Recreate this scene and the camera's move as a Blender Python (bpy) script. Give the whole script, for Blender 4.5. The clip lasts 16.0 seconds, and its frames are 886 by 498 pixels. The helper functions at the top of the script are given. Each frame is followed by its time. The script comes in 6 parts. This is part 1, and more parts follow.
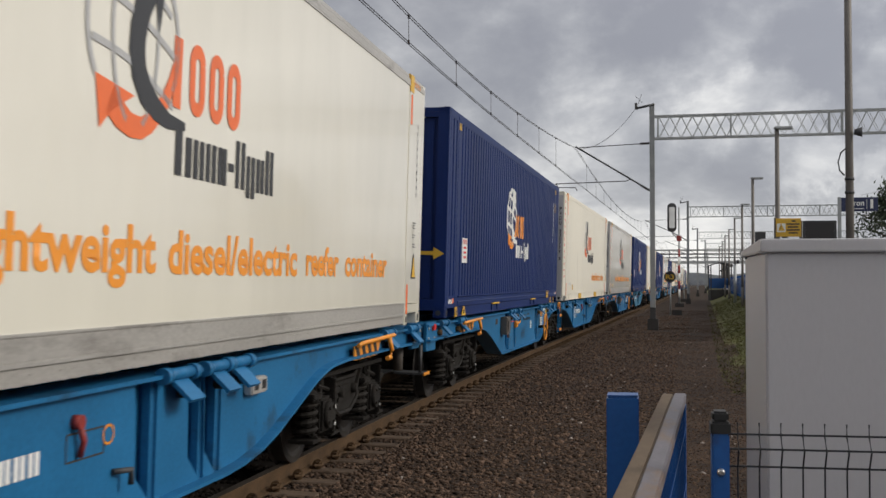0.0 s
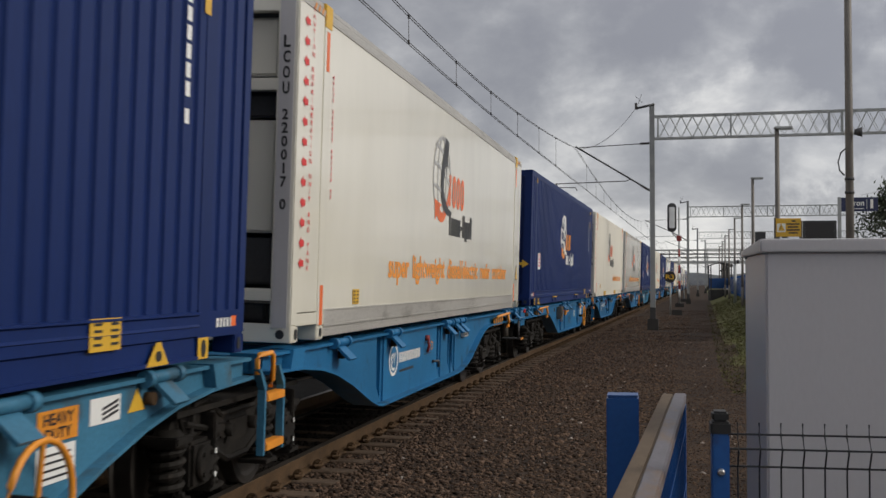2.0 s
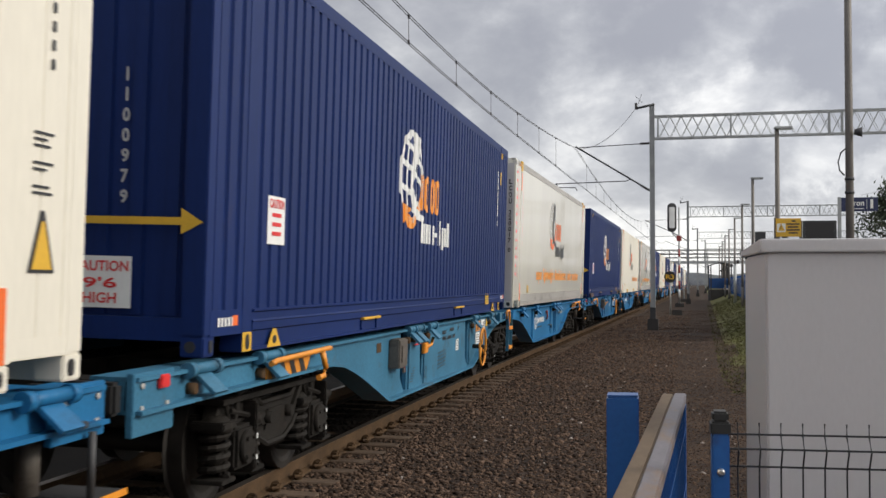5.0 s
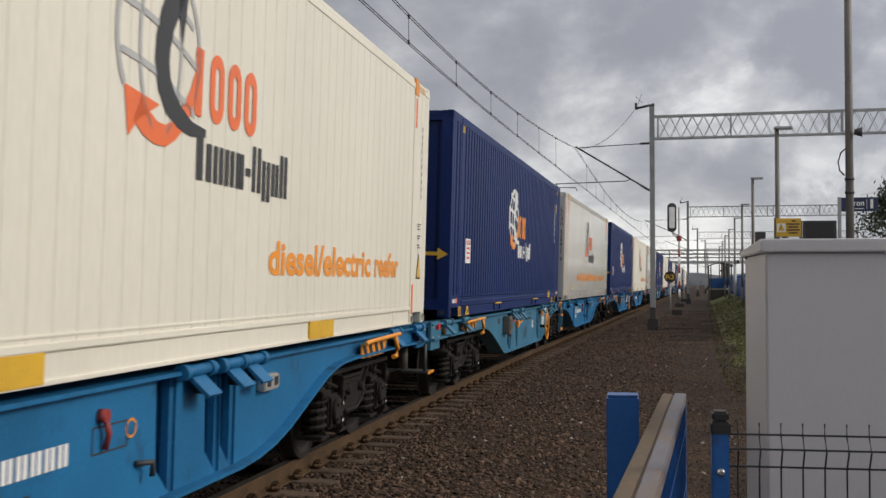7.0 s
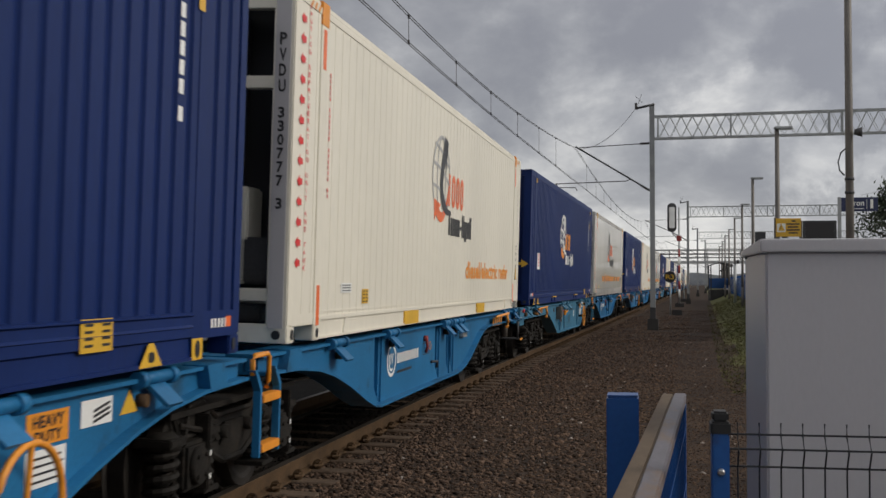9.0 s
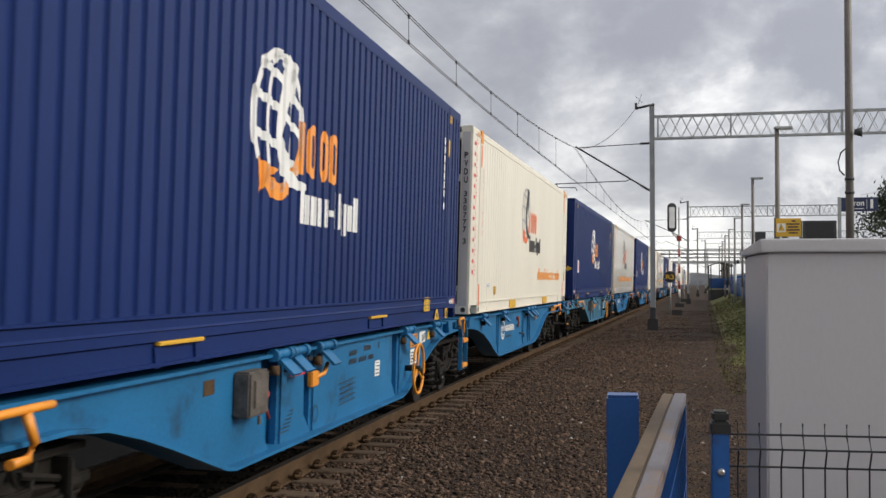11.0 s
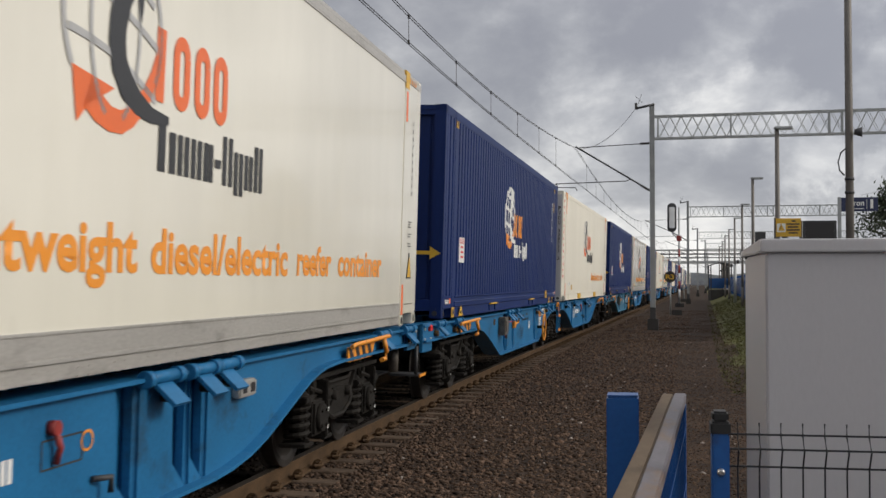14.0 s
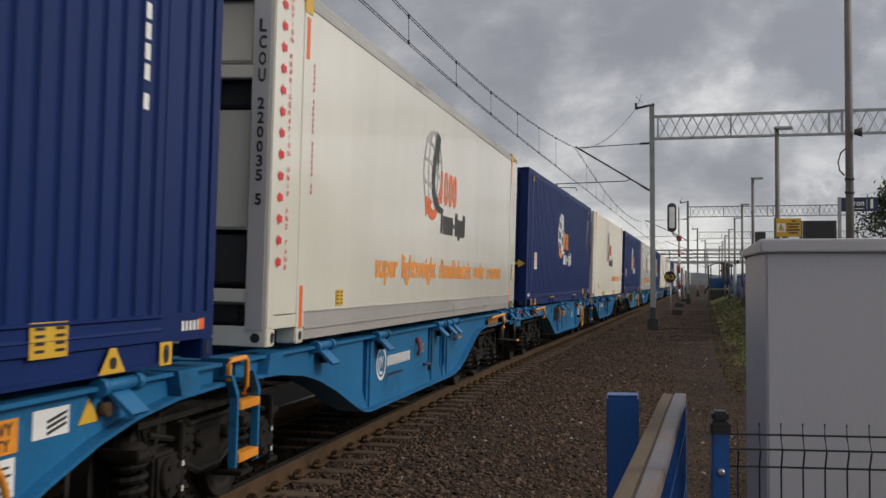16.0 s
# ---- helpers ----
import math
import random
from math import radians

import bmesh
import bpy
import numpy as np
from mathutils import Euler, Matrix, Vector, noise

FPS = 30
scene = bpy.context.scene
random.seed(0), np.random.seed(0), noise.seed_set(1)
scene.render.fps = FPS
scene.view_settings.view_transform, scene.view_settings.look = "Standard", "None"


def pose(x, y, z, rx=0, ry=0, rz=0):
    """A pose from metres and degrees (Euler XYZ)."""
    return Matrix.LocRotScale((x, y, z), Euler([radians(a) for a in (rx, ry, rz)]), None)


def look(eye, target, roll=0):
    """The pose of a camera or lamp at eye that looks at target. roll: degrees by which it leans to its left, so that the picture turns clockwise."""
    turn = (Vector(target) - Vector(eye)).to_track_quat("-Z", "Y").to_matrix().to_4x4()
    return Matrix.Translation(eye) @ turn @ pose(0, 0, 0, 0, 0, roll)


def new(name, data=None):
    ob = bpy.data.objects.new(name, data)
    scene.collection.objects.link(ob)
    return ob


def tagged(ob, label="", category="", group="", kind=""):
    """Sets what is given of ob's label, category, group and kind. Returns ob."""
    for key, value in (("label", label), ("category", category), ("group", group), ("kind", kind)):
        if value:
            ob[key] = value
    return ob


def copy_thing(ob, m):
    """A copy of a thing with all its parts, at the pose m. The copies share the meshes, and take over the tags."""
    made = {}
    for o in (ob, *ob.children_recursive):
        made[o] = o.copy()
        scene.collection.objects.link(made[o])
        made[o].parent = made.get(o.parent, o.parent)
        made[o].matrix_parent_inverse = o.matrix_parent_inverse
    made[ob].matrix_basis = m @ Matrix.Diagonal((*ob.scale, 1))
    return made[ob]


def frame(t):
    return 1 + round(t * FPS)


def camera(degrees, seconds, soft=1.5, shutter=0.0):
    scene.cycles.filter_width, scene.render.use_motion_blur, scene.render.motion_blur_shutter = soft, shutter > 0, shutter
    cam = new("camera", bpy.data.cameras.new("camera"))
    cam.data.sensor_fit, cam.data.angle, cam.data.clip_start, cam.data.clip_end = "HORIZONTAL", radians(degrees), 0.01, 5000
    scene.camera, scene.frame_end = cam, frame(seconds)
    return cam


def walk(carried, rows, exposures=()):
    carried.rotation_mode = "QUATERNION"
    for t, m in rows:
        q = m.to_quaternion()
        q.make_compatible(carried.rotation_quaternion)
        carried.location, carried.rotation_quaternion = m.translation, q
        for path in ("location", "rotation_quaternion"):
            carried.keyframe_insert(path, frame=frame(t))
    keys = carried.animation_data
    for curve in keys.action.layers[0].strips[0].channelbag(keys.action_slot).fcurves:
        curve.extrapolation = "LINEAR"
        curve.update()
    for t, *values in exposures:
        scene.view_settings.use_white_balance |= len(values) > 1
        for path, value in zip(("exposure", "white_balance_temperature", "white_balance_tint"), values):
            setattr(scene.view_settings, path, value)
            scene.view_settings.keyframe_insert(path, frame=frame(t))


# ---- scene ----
# camera on a tripod beside the line; the rail tops lie at z = 0, y runs along the track
cam = camera(42.30, 16.0, 1.5, 0.25)
EYE = pose(0, 0, 1.649, 91.6627, 0, 9.7225)
walk(cam, [(0.0, EYE), (16.0, EYE)], [
    (0.0, 0.02), (0.5, -0.07), (1.5, -0.2), (2.0, -0.16), (3.0, 0.14), (3.5, 0.3), (4.2, 0.35), (6.3, 0.24), (7.0, 0.03), (8.0, -0.2),
    (9.0, -0.22), (10.0, 0.06), (11.3, 0.38), (12.5, 0.48), (13.0, 0.32), (13.5, 0.15), (14.5, -0.07), (16.0, -0.2)])

# ---- light ----
SUN_TURN, SUN_UP = 90.0, 28.0
world = bpy.data.worlds.new("world")
scene.world = world
world.use_nodes = True
wn, wl = world.node_tree.nodes, world.node_tree.links
wn.clear()


def wnode(kind, **values):
    n = wn.new(kind)
    for key, value in values.items():
        n.inputs[key].default_value = value
    return n


sky = wn.new("ShaderNodeTexSky")
sky.sky_type, sky.sun_disc = "NISHITA", False
sky.sun_elevation, sky.sun_rotation = radians(SUN_UP), radians(SUN_TURN)
geo = wn.new("ShaderNodeTexCoord")
squash = wn.new("ShaderNodeVectorMath")
squash.operation = "MULTIPLY_ADD"
squash.inputs[1].default_value, squash.inputs[2].default_value = (1.0, 1.0, 2.0), (0.4, 0.1, 0.35)
wl.new(geo.outputs["Generated"], squash.inputs[0])
big = wnode("ShaderNodeTexNoise", Scale=2.3, Detail=10.0, Roughness=0.56, Distortion=0.35)
small = wnode("ShaderNodeTexNoise", Scale=8.0, Detail=10.0, Roughness=0.55, Distortion=0.3)
blend = wn.new("ShaderNodeMix")
blend.inputs["Factor"].default_value = 0.33
for tex in (big, small):
    wl.new(squash.outputs[0], tex.inputs["Vector"])
wl.new(big.outputs["Fac"], blend.inputs["A"])
wl.new(small.outputs["Fac"], blend.inputs["B"])
cloud = wn.new("ShaderNodeValToRGB")
cloud.color_ramp.interpolation = "B_SPLINE"
cloud.color_ramp.elements[0].position, cloud.color_ramp.elements[0].color = 0.36, (0.30, 0.306, 0.348, 1)
cloud.color_ramp.elements[1].position, cloud.color_ramp.elements[1].color = 0.63, (1.15, 1.13, 1.08, 1)
for at, tone in ((0.45, (0.378, 0.386, 0.420, 1)), (0.53, (0.57, 0.575, 0.60, 1))):
    cloud.color_ramp.elements.new(at).color = tone
# the larger cloud masses: azimuth, elevation, half width in degrees, density
CLOUDS = [(-3.6, 13.3, 9.0, -0.07), (3.2, 14.0, 7.0, -0.08), (-13.5, 12.3, 9.0, -0.11), (4.3, 10.1, 5.0, 0.11), (-2.5, 9.3, 4.0, 0.045),
          (8.0, 5.7, 2.2, 0.08), (11.3, 5.3, 2.0, 0.07), (8.6, 10.6, 3.0, -0.09), (-1.0, 2.0, 8.0, 0.04)]
stir = wnode("ShaderNodeTexNoise", Scale=14.0, Detail=6.0, Roughness=0.6)
wl.new(geo.outputs["Generated"], stir.inputs["Vector"])
stirred = wn.new("ShaderNodeVectorMath")
stirred.operation = "MULTIPLY_ADD"
stirred.inputs[1].default_value = (0.16, 0.16, 0.16)
wl.new(stir.outputs["Color"], stirred.inputs[0])
wl.new(geo.outputs["Generated"], stirred.inputs[2])
centred = wn.new("ShaderNodeVectorMath")
centred.operation = "SUBTRACT"
centred.inputs[1].default_value = (0.08, 0.08, 0.08)
wl.new(stirred.outputs[0], centred.inputs[0])
unit = wn.new("ShaderNodeVectorMath")
unit.operation = "NORMALIZE"
wl.new(centred.outputs[0], unit.inputs[0])
density = blend.outputs["Result"]
for az, el, half, amount in CLOUDS:
    az, el = radians(az), radians(el)
    near = wn.new("ShaderNodeVectorMath")
    near.operation = "DOT_PRODUCT"
    near.inputs[1].default_value = (math.sin(az) * math.cos(el), math.cos(az) * math.cos(el), math.sin(el))
    wl.new(unit.outputs[0], near.inputs[0])
    lobe = wn.new("ShaderNodeMapRange")
    lobe.interpolation_type = "SMOOTHSTEP"
    for key, value in (("From Min", math.cos(radians(half))), ("From Max", 1.0), ("To Min", 0.0), ("To Max", amount)):
        lobe.inputs[key].default_value = value
    wl.new(near.outputs["Value"], lobe.inputs["Value"])
    total = wn.new("ShaderNodeMath")
    total.operation = "ADD"
    wl.new(density, total.inputs[0])
    wl.new(lobe.outputs[0], total.inputs[1])
    density = total.outputs[0]
wl.new(density, cloud.inputs["Fac"])
clear = wn.new("ShaderNodeVectorMath")
clear.operation = "SCALE"
clear.inputs["Scale"].default_value = 0.10
wl.new(sky.outputs[0], clear.inputs[0])
mix = wn.new("ShaderNodeMix")
mix.data_type = "RGBA"
mix.inputs["Factor"].default_value = 0.93
wl.new(clear.outputs[0], mix.inputs["A"])
wl.new(cloud.outputs["Color"], mix.inputs["B"])
# the overcast is brighter on the side where the sun stands
toward = wn.new("ShaderNodeVectorMath")
toward.operation = "DOT_PRODUCT"
toward.inputs[1].default_value = (math.sin(radians(SUN_TURN)) * math.cos(radians(SUN_UP)), math.cos(radians(SUN_TURN)) * math.cos(radians(SUN_UP)), math.sin(radians(SUN_UP)))
wl.new(geo.outputs["Generated"], toward.inputs[0])
glow = wn.new("ShaderNodeMapRange")
for key, value in (("From Min", -0.5), ("From Max", 0.8), ("To Min", 0.72), ("To Max", 1.45)):
    glow.inputs[key].default_value = value
wl.new(toward.outputs["Value"], glow.inputs["Value"])
back = wnode("ShaderNodeBackground")
wl.new(mix.outputs["Result"], back.inputs["Color"])
wl.new(glow.outputs[0], back.inputs["Strength"])
wout = wn.new("ShaderNodeOutputWorld")
wl.new(back.outputs[0], wout.inputs[0])
sun = new("sun", bpy.data.lights.new("sun", "SUN"))
sun.data.energy, sun.data.angle, sun.data.color = 1.95, radians(20), (1.0, 0.93, 0.82)
_a, _e = radians(SUN_TURN), radians(SUN_UP)
SUN_WAY = Vector((math.sin(_a) * math.cos(_e), math.cos(_a) * math.cos(_e), math.sin(_e)))
sun.matrix_world = look(SUN_WAY * 50, (0, 0, 0))


# ---- materials ----
def paint(name, colour, rough=0.5, metal=0.0, var=0.15, scale=2.0, fine=60.0, bump=0.05, dirt=None, dirt_at=0.62, stretch=(1, 1, 1), each=0.0, coat=0.0):
    m = bpy.data.materials.new(name)
    m.use_nodes = True
    n, l = m.node_tree.nodes, m.node_tree.links
    bsdf = n["Principled BSDF"]
    bsdf.inputs["Roughness"].default_value, bsdf.inputs["Metallic"].default_value = rough, metal
    bsdf.inputs["Coat Weight"].default_value = coat
    tc, info = n.new("ShaderNodeTexCoord"), n.new("ShaderNodeObjectInfo")
    far = n.new("ShaderNodeVectorMath")
    far.operation = "MULTIPLY_ADD"
    far.inputs[1].default_value = stretch
    off3 = n.new("ShaderNodeMath")
    off3.operation = "MULTIPLY"
    off3.inputs[1].default_value = 37.0
    l.new(info.outputs["Random"], off3.inputs[0])
    l.new(tc.outputs["Object"], far.inputs[0])
    l.new(off3.outputs[0], far.inputs[2])
    a, b = n.new("ShaderNodeTexNoise"), n.new("ShaderNodeTexNoise")
    a.inputs["Scale"].default_value, a.inputs["Detail"].default_value = scale, 5.0
    b.inputs["Scale"].default_value, b.inputs["Detail"].default_value = fine, 3.0
    l.new(far.outputs[0], a.inputs["Vector"])
    l.new(far.outputs[0], b.inputs["Vector"])
    r1 = n.new("ShaderNodeMapRange")
    r1.inputs["From Min"].default_value, r1.inputs["From Max"].default_value = 0.3, 0.7
    r1.inputs["To Min"].default_value, r1.inputs["To Max"].default_value = 1 - var, 1 + var
    l.new(a.outputs["Fac"], r1.inputs["Value"])
    r2 = n.new("ShaderNodeMapRange")
    r2.inputs["From Min"].default_value, r2.inputs["From Max"].default_value = 0.3, 0.7
    r2.inputs["To Min"].default_value, r2.inputs["To Max"].default_value = 1 - var * 0.6, 1 + var * 0.6
    l.new(b.outputs["Fac"], r2.inputs["Value"])
    k = n.new("ShaderNodeMath")
    k.operation = "MULTIPLY"
    l.new(r1.outputs[0], k.inputs[0])
    l.new(r2.outputs[0], k.inputs[1])
    if each:
        r3 = n.new("ShaderNodeMapRange")
        r3.inputs["To Min"].default_value, r3.inputs["To Max"].default_value = 1 - each, 1 + each
        gi = n.new("ShaderNodeNewGeometry")
        both = n.new("ShaderNodeMath")
        both.operation = "ADD"
        fr = n.new("ShaderNodeMath")
        fr.operation = "FRACT"
        l.new(info.outputs["Random"], both.inputs[0])
        l.new(gi.outputs["Random Per Island"], both.inputs[1])
        l.new(both.outputs[0], fr.inputs[0])
        l.new(fr.outputs[0], r3.inputs["Value"])
        k2 = n.new("ShaderNodeMath")
        k2.operation = "MULTIPLY"
        l.new(k.outputs[0], k2.inputs[0])
        l.new(r3.outputs[0], k2.inputs[1])
        k = k2
    sc = n.new("ShaderNodeVectorMath")
    sc.operation = "SCALE"
    sc.inputs[0].default_value = colour[:3]
    l.new(k.outputs[0], sc.inputs["Scale"])
    last = sc.outputs[0]
    if dirt:
        d = n.new("ShaderNodeTexNoise")
        d.inputs["Scale"].default_value, d.inputs["Detail"].default_value, d.inputs["Roughness"].default_value = scale * 2.3, 8.0, 0.65
        l.new(far.outputs[0], d.inputs["Vector"])
        dr = n.new("ShaderNodeMapRange")
        dr.inputs["From Min"].default_value, dr.inputs["From Max"].default_value = dirt_at - 0.06, dirt_at + 0.12
        l.new(d.outputs["Fac"], dr.inputs["Value"])
        mx = n.new("ShaderNodeMix")
        mx.data_type = "RGBA"
        mx.inputs["B"].default_value = (*dirt, 1)
        l.new(dr.outputs[0], mx.inputs["Factor"])
        l.new(last, mx.inputs["A"])
        last = mx.outputs["Result"]
    l.new(last, bsdf.inputs["Base Color"])
    if bump:
        bp = n.new("ShaderNodeBump")
        bp.inputs["Strength"].default_value, bp.inputs["Distance"].default_value = bump, 0.01
        l.new(b.outputs["Fac"], bp.inputs["Height"])
        l.new(bp.outputs[0], bsdf.inputs["Normal"])
    return m


M = {}
M["blue_box"] = paint("blue_container_paint", (0.0056, 0.0205, 0.106), 0.50, 0, 0.12, 0.7, 30, 0.03, (0.06, 0.05, 0.06), 0.74, (1, 1, 0.25))
M["white_smooth"] = paint("white_gelcoat", (0.74, 0.71, 0.62), 0.16, 0, 0.04, 0.6, 3, 0.02, (0.55, 0.52, 0.44), 0.74, (1, 1, 0.3), 0, 0.3)
M["white_rib"] = paint("white_reefer_paint", (0.74, 0.70, 0.60), 0.42, 0, 0.05, 0.6, 20, 0.03, (0.5, 0.46, 0.38), 0.72, (1, 1, 0.3))
M["alu"] = paint("dull_aluminium", (0.50, 0.48, 0.45), 0.45, 0.5, 0.12, 1.2, 60, 0.05, (0.22, 0.20, 0.18), 0.62, (1, 0.3, 1))
M["wagon"] = paint("wagon_blue_paint", (0.017, 0.130, 0.285), 0.45, 0, 0.16, 0.9, 40, 0.05, (0.02, 0.045, 0.075), 0.62)
M["wagon_old"] = paint("faded_wagon_paint", (0.044, 0.155, 0.25), 0.5, 0, 0.2, 0.9, 40, 0.06, (0.06, 0.07, 0.075), 0.62)
M["iron"] = paint("grimy_bogie_iron", (0.017, 0.015, 0.013), 0.75, 0.2, 0.35, 3, 50, 0.3, (0.032, 0.025, 0.02), 0.6)
M["wheel"] = paint("wheel_steel", (0.028, 0.024, 0.021), 0.6, 0.4, 0.3, 4, 60, 0.1)
M["bright"] = paint("bright_steel", (0.6, 0.59, 0.57), 0.3, 1.0, 0.1, 4, 60, 0.02)
M["amber"] = paint("amber_paint", (0.72, 0.27, 0.025), 0.45, 0, 0.12, 3, 40, 0.04, (0.2, 0.1, 0.04), 0.68)
M["yellow"] = paint("yellow_sticker", (0.66, 0.39, 0.035), 0.45, 0, 0.08, 3, 40, 0.0)
M["orange"] = paint("orange_lettering", (0.83, 0.30, 0.03), 0.4, 0, 0.05, 3, 40, 0.0)
M["orange_red"] = paint("orange_red_mark", (0.80, 0.15, 0.03), 0.4, 0, 0.05, 3, 40, 0.0)
M["red"] = paint("red_mark", (0.65, 0.03, 0.03), 0.45, 0, 0.08, 3, 40, 0.0)
M["black"] = paint("black_lettering", (0.025, 0.025, 0.028), 0.45, 0, 0.1, 3, 40, 0.0)
M["grey_mark"] = paint("grey_line_mark", (0.42, 0.42, 0.42), 0.45, 0, 0.05, 3, 40, 0.0)
M["white_mark"] = paint("white_lettering", (0.78, 0.78, 0.76), 0.45, 0, 0.05, 3, 40, 0.0)
M["rail"] = paint("rusty_rail_steel", (0.085, 0.052, 0.028), 0.8, 0.2, 0.25, 3, 60, 0.2, (0.04, 0.025, 0.017), 0.6)
M["rail_top"] = paint("polished_rail_head", (0.32, 0.28, 0.25), 0.35, 0.9, 0.1, 4, 60, 0.05)
M["sleeper"] = paint("weathered_concrete_sleeper", (0.105, 0.074, 0.052), 0.9, 0, 0.25, 4, 50, 0.4, (0.062, 0.042, 0.030), 0.58, (1, 1, 1), 0.2)
M["stone"] = paint("crushed_ballast_stone", (0.074, 0.047, 0.032), 0.85, 0, 0.3, 6, 60, 0.5, None, 0.6, (1, 1, 1), 0.85)
M["pale_stone"] = paint("pale_ballast_stone", (0.26, 0.225, 0.20), 0.85, 0, 0.2, 6, 60, 0.4, None, 0.6, (1, 1, 1), 0.3)
M["soil"] = paint("trodden_gravel_soil", (0.040, 0.0245, 0.0155), 0.95, 0, 0.45, 0.8, 34, 1.0, (0.019, 0.0125, 0.0088), 0.55)
# bed and bed_stone: the shade under the train is put into these near-black colours
M["bed"] = paint("shade_dark_track_bed", (0.009, 0.007, 0.006), 0.85, 0, 0.4, 1.5, 30, 0.8, (0.020, 0.014, 0.010), 0.6)
M["bed_stone"] = paint("shade_dark_bed_stone", (0.012, 0.009, 0.0075), 0.85, 0, 0.3, 6, 60, 0.5, None, 0.6, (1, 1, 1), 0.6)
M["grass"] = paint("dry_green_grass", (0.088, 0.090, 0.030), 0.9, 0, 0.35, 0.7, 12, 0.3, (0.075, 0.06, 0.03), 0.55, (1, 1, 1), 0.4)
M["galv"] = paint("galvanised_steel", (0.36, 0.37, 0.37), 0.55, 0.15, 0.12, 2, 40, 0.05)
M["pole"] = paint("dull_brown_grey_pole", (0.16, 0.145, 0.13), 0.6, 0.1, 0.15, 2, 40, 0.08)
M["dark_steel"] = paint("dark_grey_steel", (0.06, 0.06, 0.062), 0.6, 0.4, 0.15, 2, 40, 0.05)
M["concrete"] = paint("stained_dark_concrete", (0.05, 0.047, 0.045), 0.9, 0, 0.2, 2, 40, 0.3)
M["slab"] = paint("platform_concrete", (0.26, 0.25, 0.24), 0.9, 0, 0.15, 1, 30, 0.2)
M["wire"] = paint("dark_copper_wire", (0.05, 0.045, 0.045), 0.5, 0.5, 0.1, 2, 40, 0.0)
M["cabinet"] = paint("grey_cabinet_coating", (0.50, 0.485, 0.495), 0.36, 0, 0.03, 1.4, 90, 0.04, (0.38, 0.36, 0.35), 0.72, (1, 1, 0.4))
M["fence_blue"] = paint("blue_powder_coat", (0.010, 0.083, 0.28), 0.4, 0, 0.12, 3, 60, 0.04, (0.02, 0.035, 0.10), 0.66)
M["fence_dark"] = paint("dark_fence_wire", (0.012, 0.013, 0.016), 0.5, 0.2, 0.1, 6, 60, 0.02)
M["handrail"] = paint("worn_handrail_paint", (0.15, 0.138, 0.152), 0.5, 0.2, 0.12, 4, 60, 0.08, (0.2, 0.13, 0.08), 0.58, (1, 0.3, 1))
M["handrail_brown"] = paint("brown_handrail", (0.135, 0.098, 0.065), 0.7, 0.1, 0.15, 4, 60, 0.08, (0.12, 0.08, 0.06), 0.6, (1, 0.3, 1))
M["cap"] = paint("black_plastic_cap", (0.014, 0.014, 0.014), 0.6, 0, 0.1, 5, 60, 0.05)
M["sign_navy"] = paint("navy_sign_face", (0.014, 0.022, 0.075), 0.4, 0, 0.05, 3, 40, 0.0)
M["sign_dark"] = paint("dark_display_face", (0.018, 0.016, 0.016), 0.35, 0, 0.1, 3, 40, 0.0)
M["leaf"] = paint("dark_green_leaves", (0.035, 0.048, 0.024), 0.8, 0, 0.3, 3, 20, 0.1, None, 0.6, (1, 1, 1), 0.4)
M["bark"] = paint("grey_brown_bark", (0.075, 0.06, 0.05), 0.9, 0, 0.25, 6, 40, 0.4)
M["old_red"] = paint("faded_red_paint", (0.26, 0.03, 0.025), 0.55, 0, 0.2, 4, 40, 0.05)
M["tin"] = paint("weathered_tin", (0.12, 0.105, 0.09), 0.6, 0.3, 0.2, 3, 40, 0.06, (0.05, 0.04, 0.035), 0.58)
# distant woods; aerial haze is painted in as a pale blue-grey
M["backdrop"] = paint("wood_with_painted_haze", (0.33, 0.345, 0.37), 0.95, 0, 0.2, 0.1, 1, 0.0)


for key in ("blue_box", "soil", "stone", "grass", "wagon", "wagon_old", "iron", "rail", "sleeper", "bed", "bed_stone", "handrail", "handrail_brown"):
    M[key].node_tree.nodes["Principled BSDF"].inputs["Specular IOR Level"].default_value = 0.2


# ---- mesh helpers ----
def part(name, bm, material, parent, label=""):
    me = bpy.data.meshes.new(name)
    bm.to_mesh(me)
    bm.free()
    me.materials.append(material)
    ob = new(name, me)
    if parent is not None:
        ob.parent = parent
    return tagged(ob, label)


def box(bm, x0, x1, y0, y1, z0, z1, bevel=0.0):
    b = bmesh.new() if bevel else bm
    vs = [b.verts.new((x, y, z)) for x in (x0, x1) for y in (y0, y1) for z in (z0, z1)]
    for f in ((0, 1, 3, 2), (4, 6, 7, 5), (0, 4, 5, 1), (2, 3, 7, 6), (0, 2, 6, 4), (1, 5, 7, 3)):
        b.faces.new([vs[i] for i in f])
    if bevel:
        bmesh.ops.bevel(b, geom=b.edges[:], offset=bevel, segments=2, affect="EDGES")
        join(bm, b)
    return bm


def join(bm, other):
    me = bpy.data.meshes.new("join")
    other.to_mesh(me)
    other.free()
    bm.from_mesh(me)
    bpy.data.meshes.remove(me)


def prism(bm, poly, x0, x1):
    """A (y, z) outline pushed from x0 to x1."""
    a = [bm.verts.new((x0, y, z)) for y, z in poly]
    b = [bm.verts.new((x1, y, z)) for y, z in poly]
    n = len(poly)
    fs = [bm.faces.new(a[::-1]), bm.faces.new(b)]
    for i in range(n):
        fs.append(bm.faces.new((a[i], a[(i + 1) % n], b[(i + 1) % n], b[i])))
    bmesh.ops.recalc_face_normals(bm, faces=fs)
    return bm


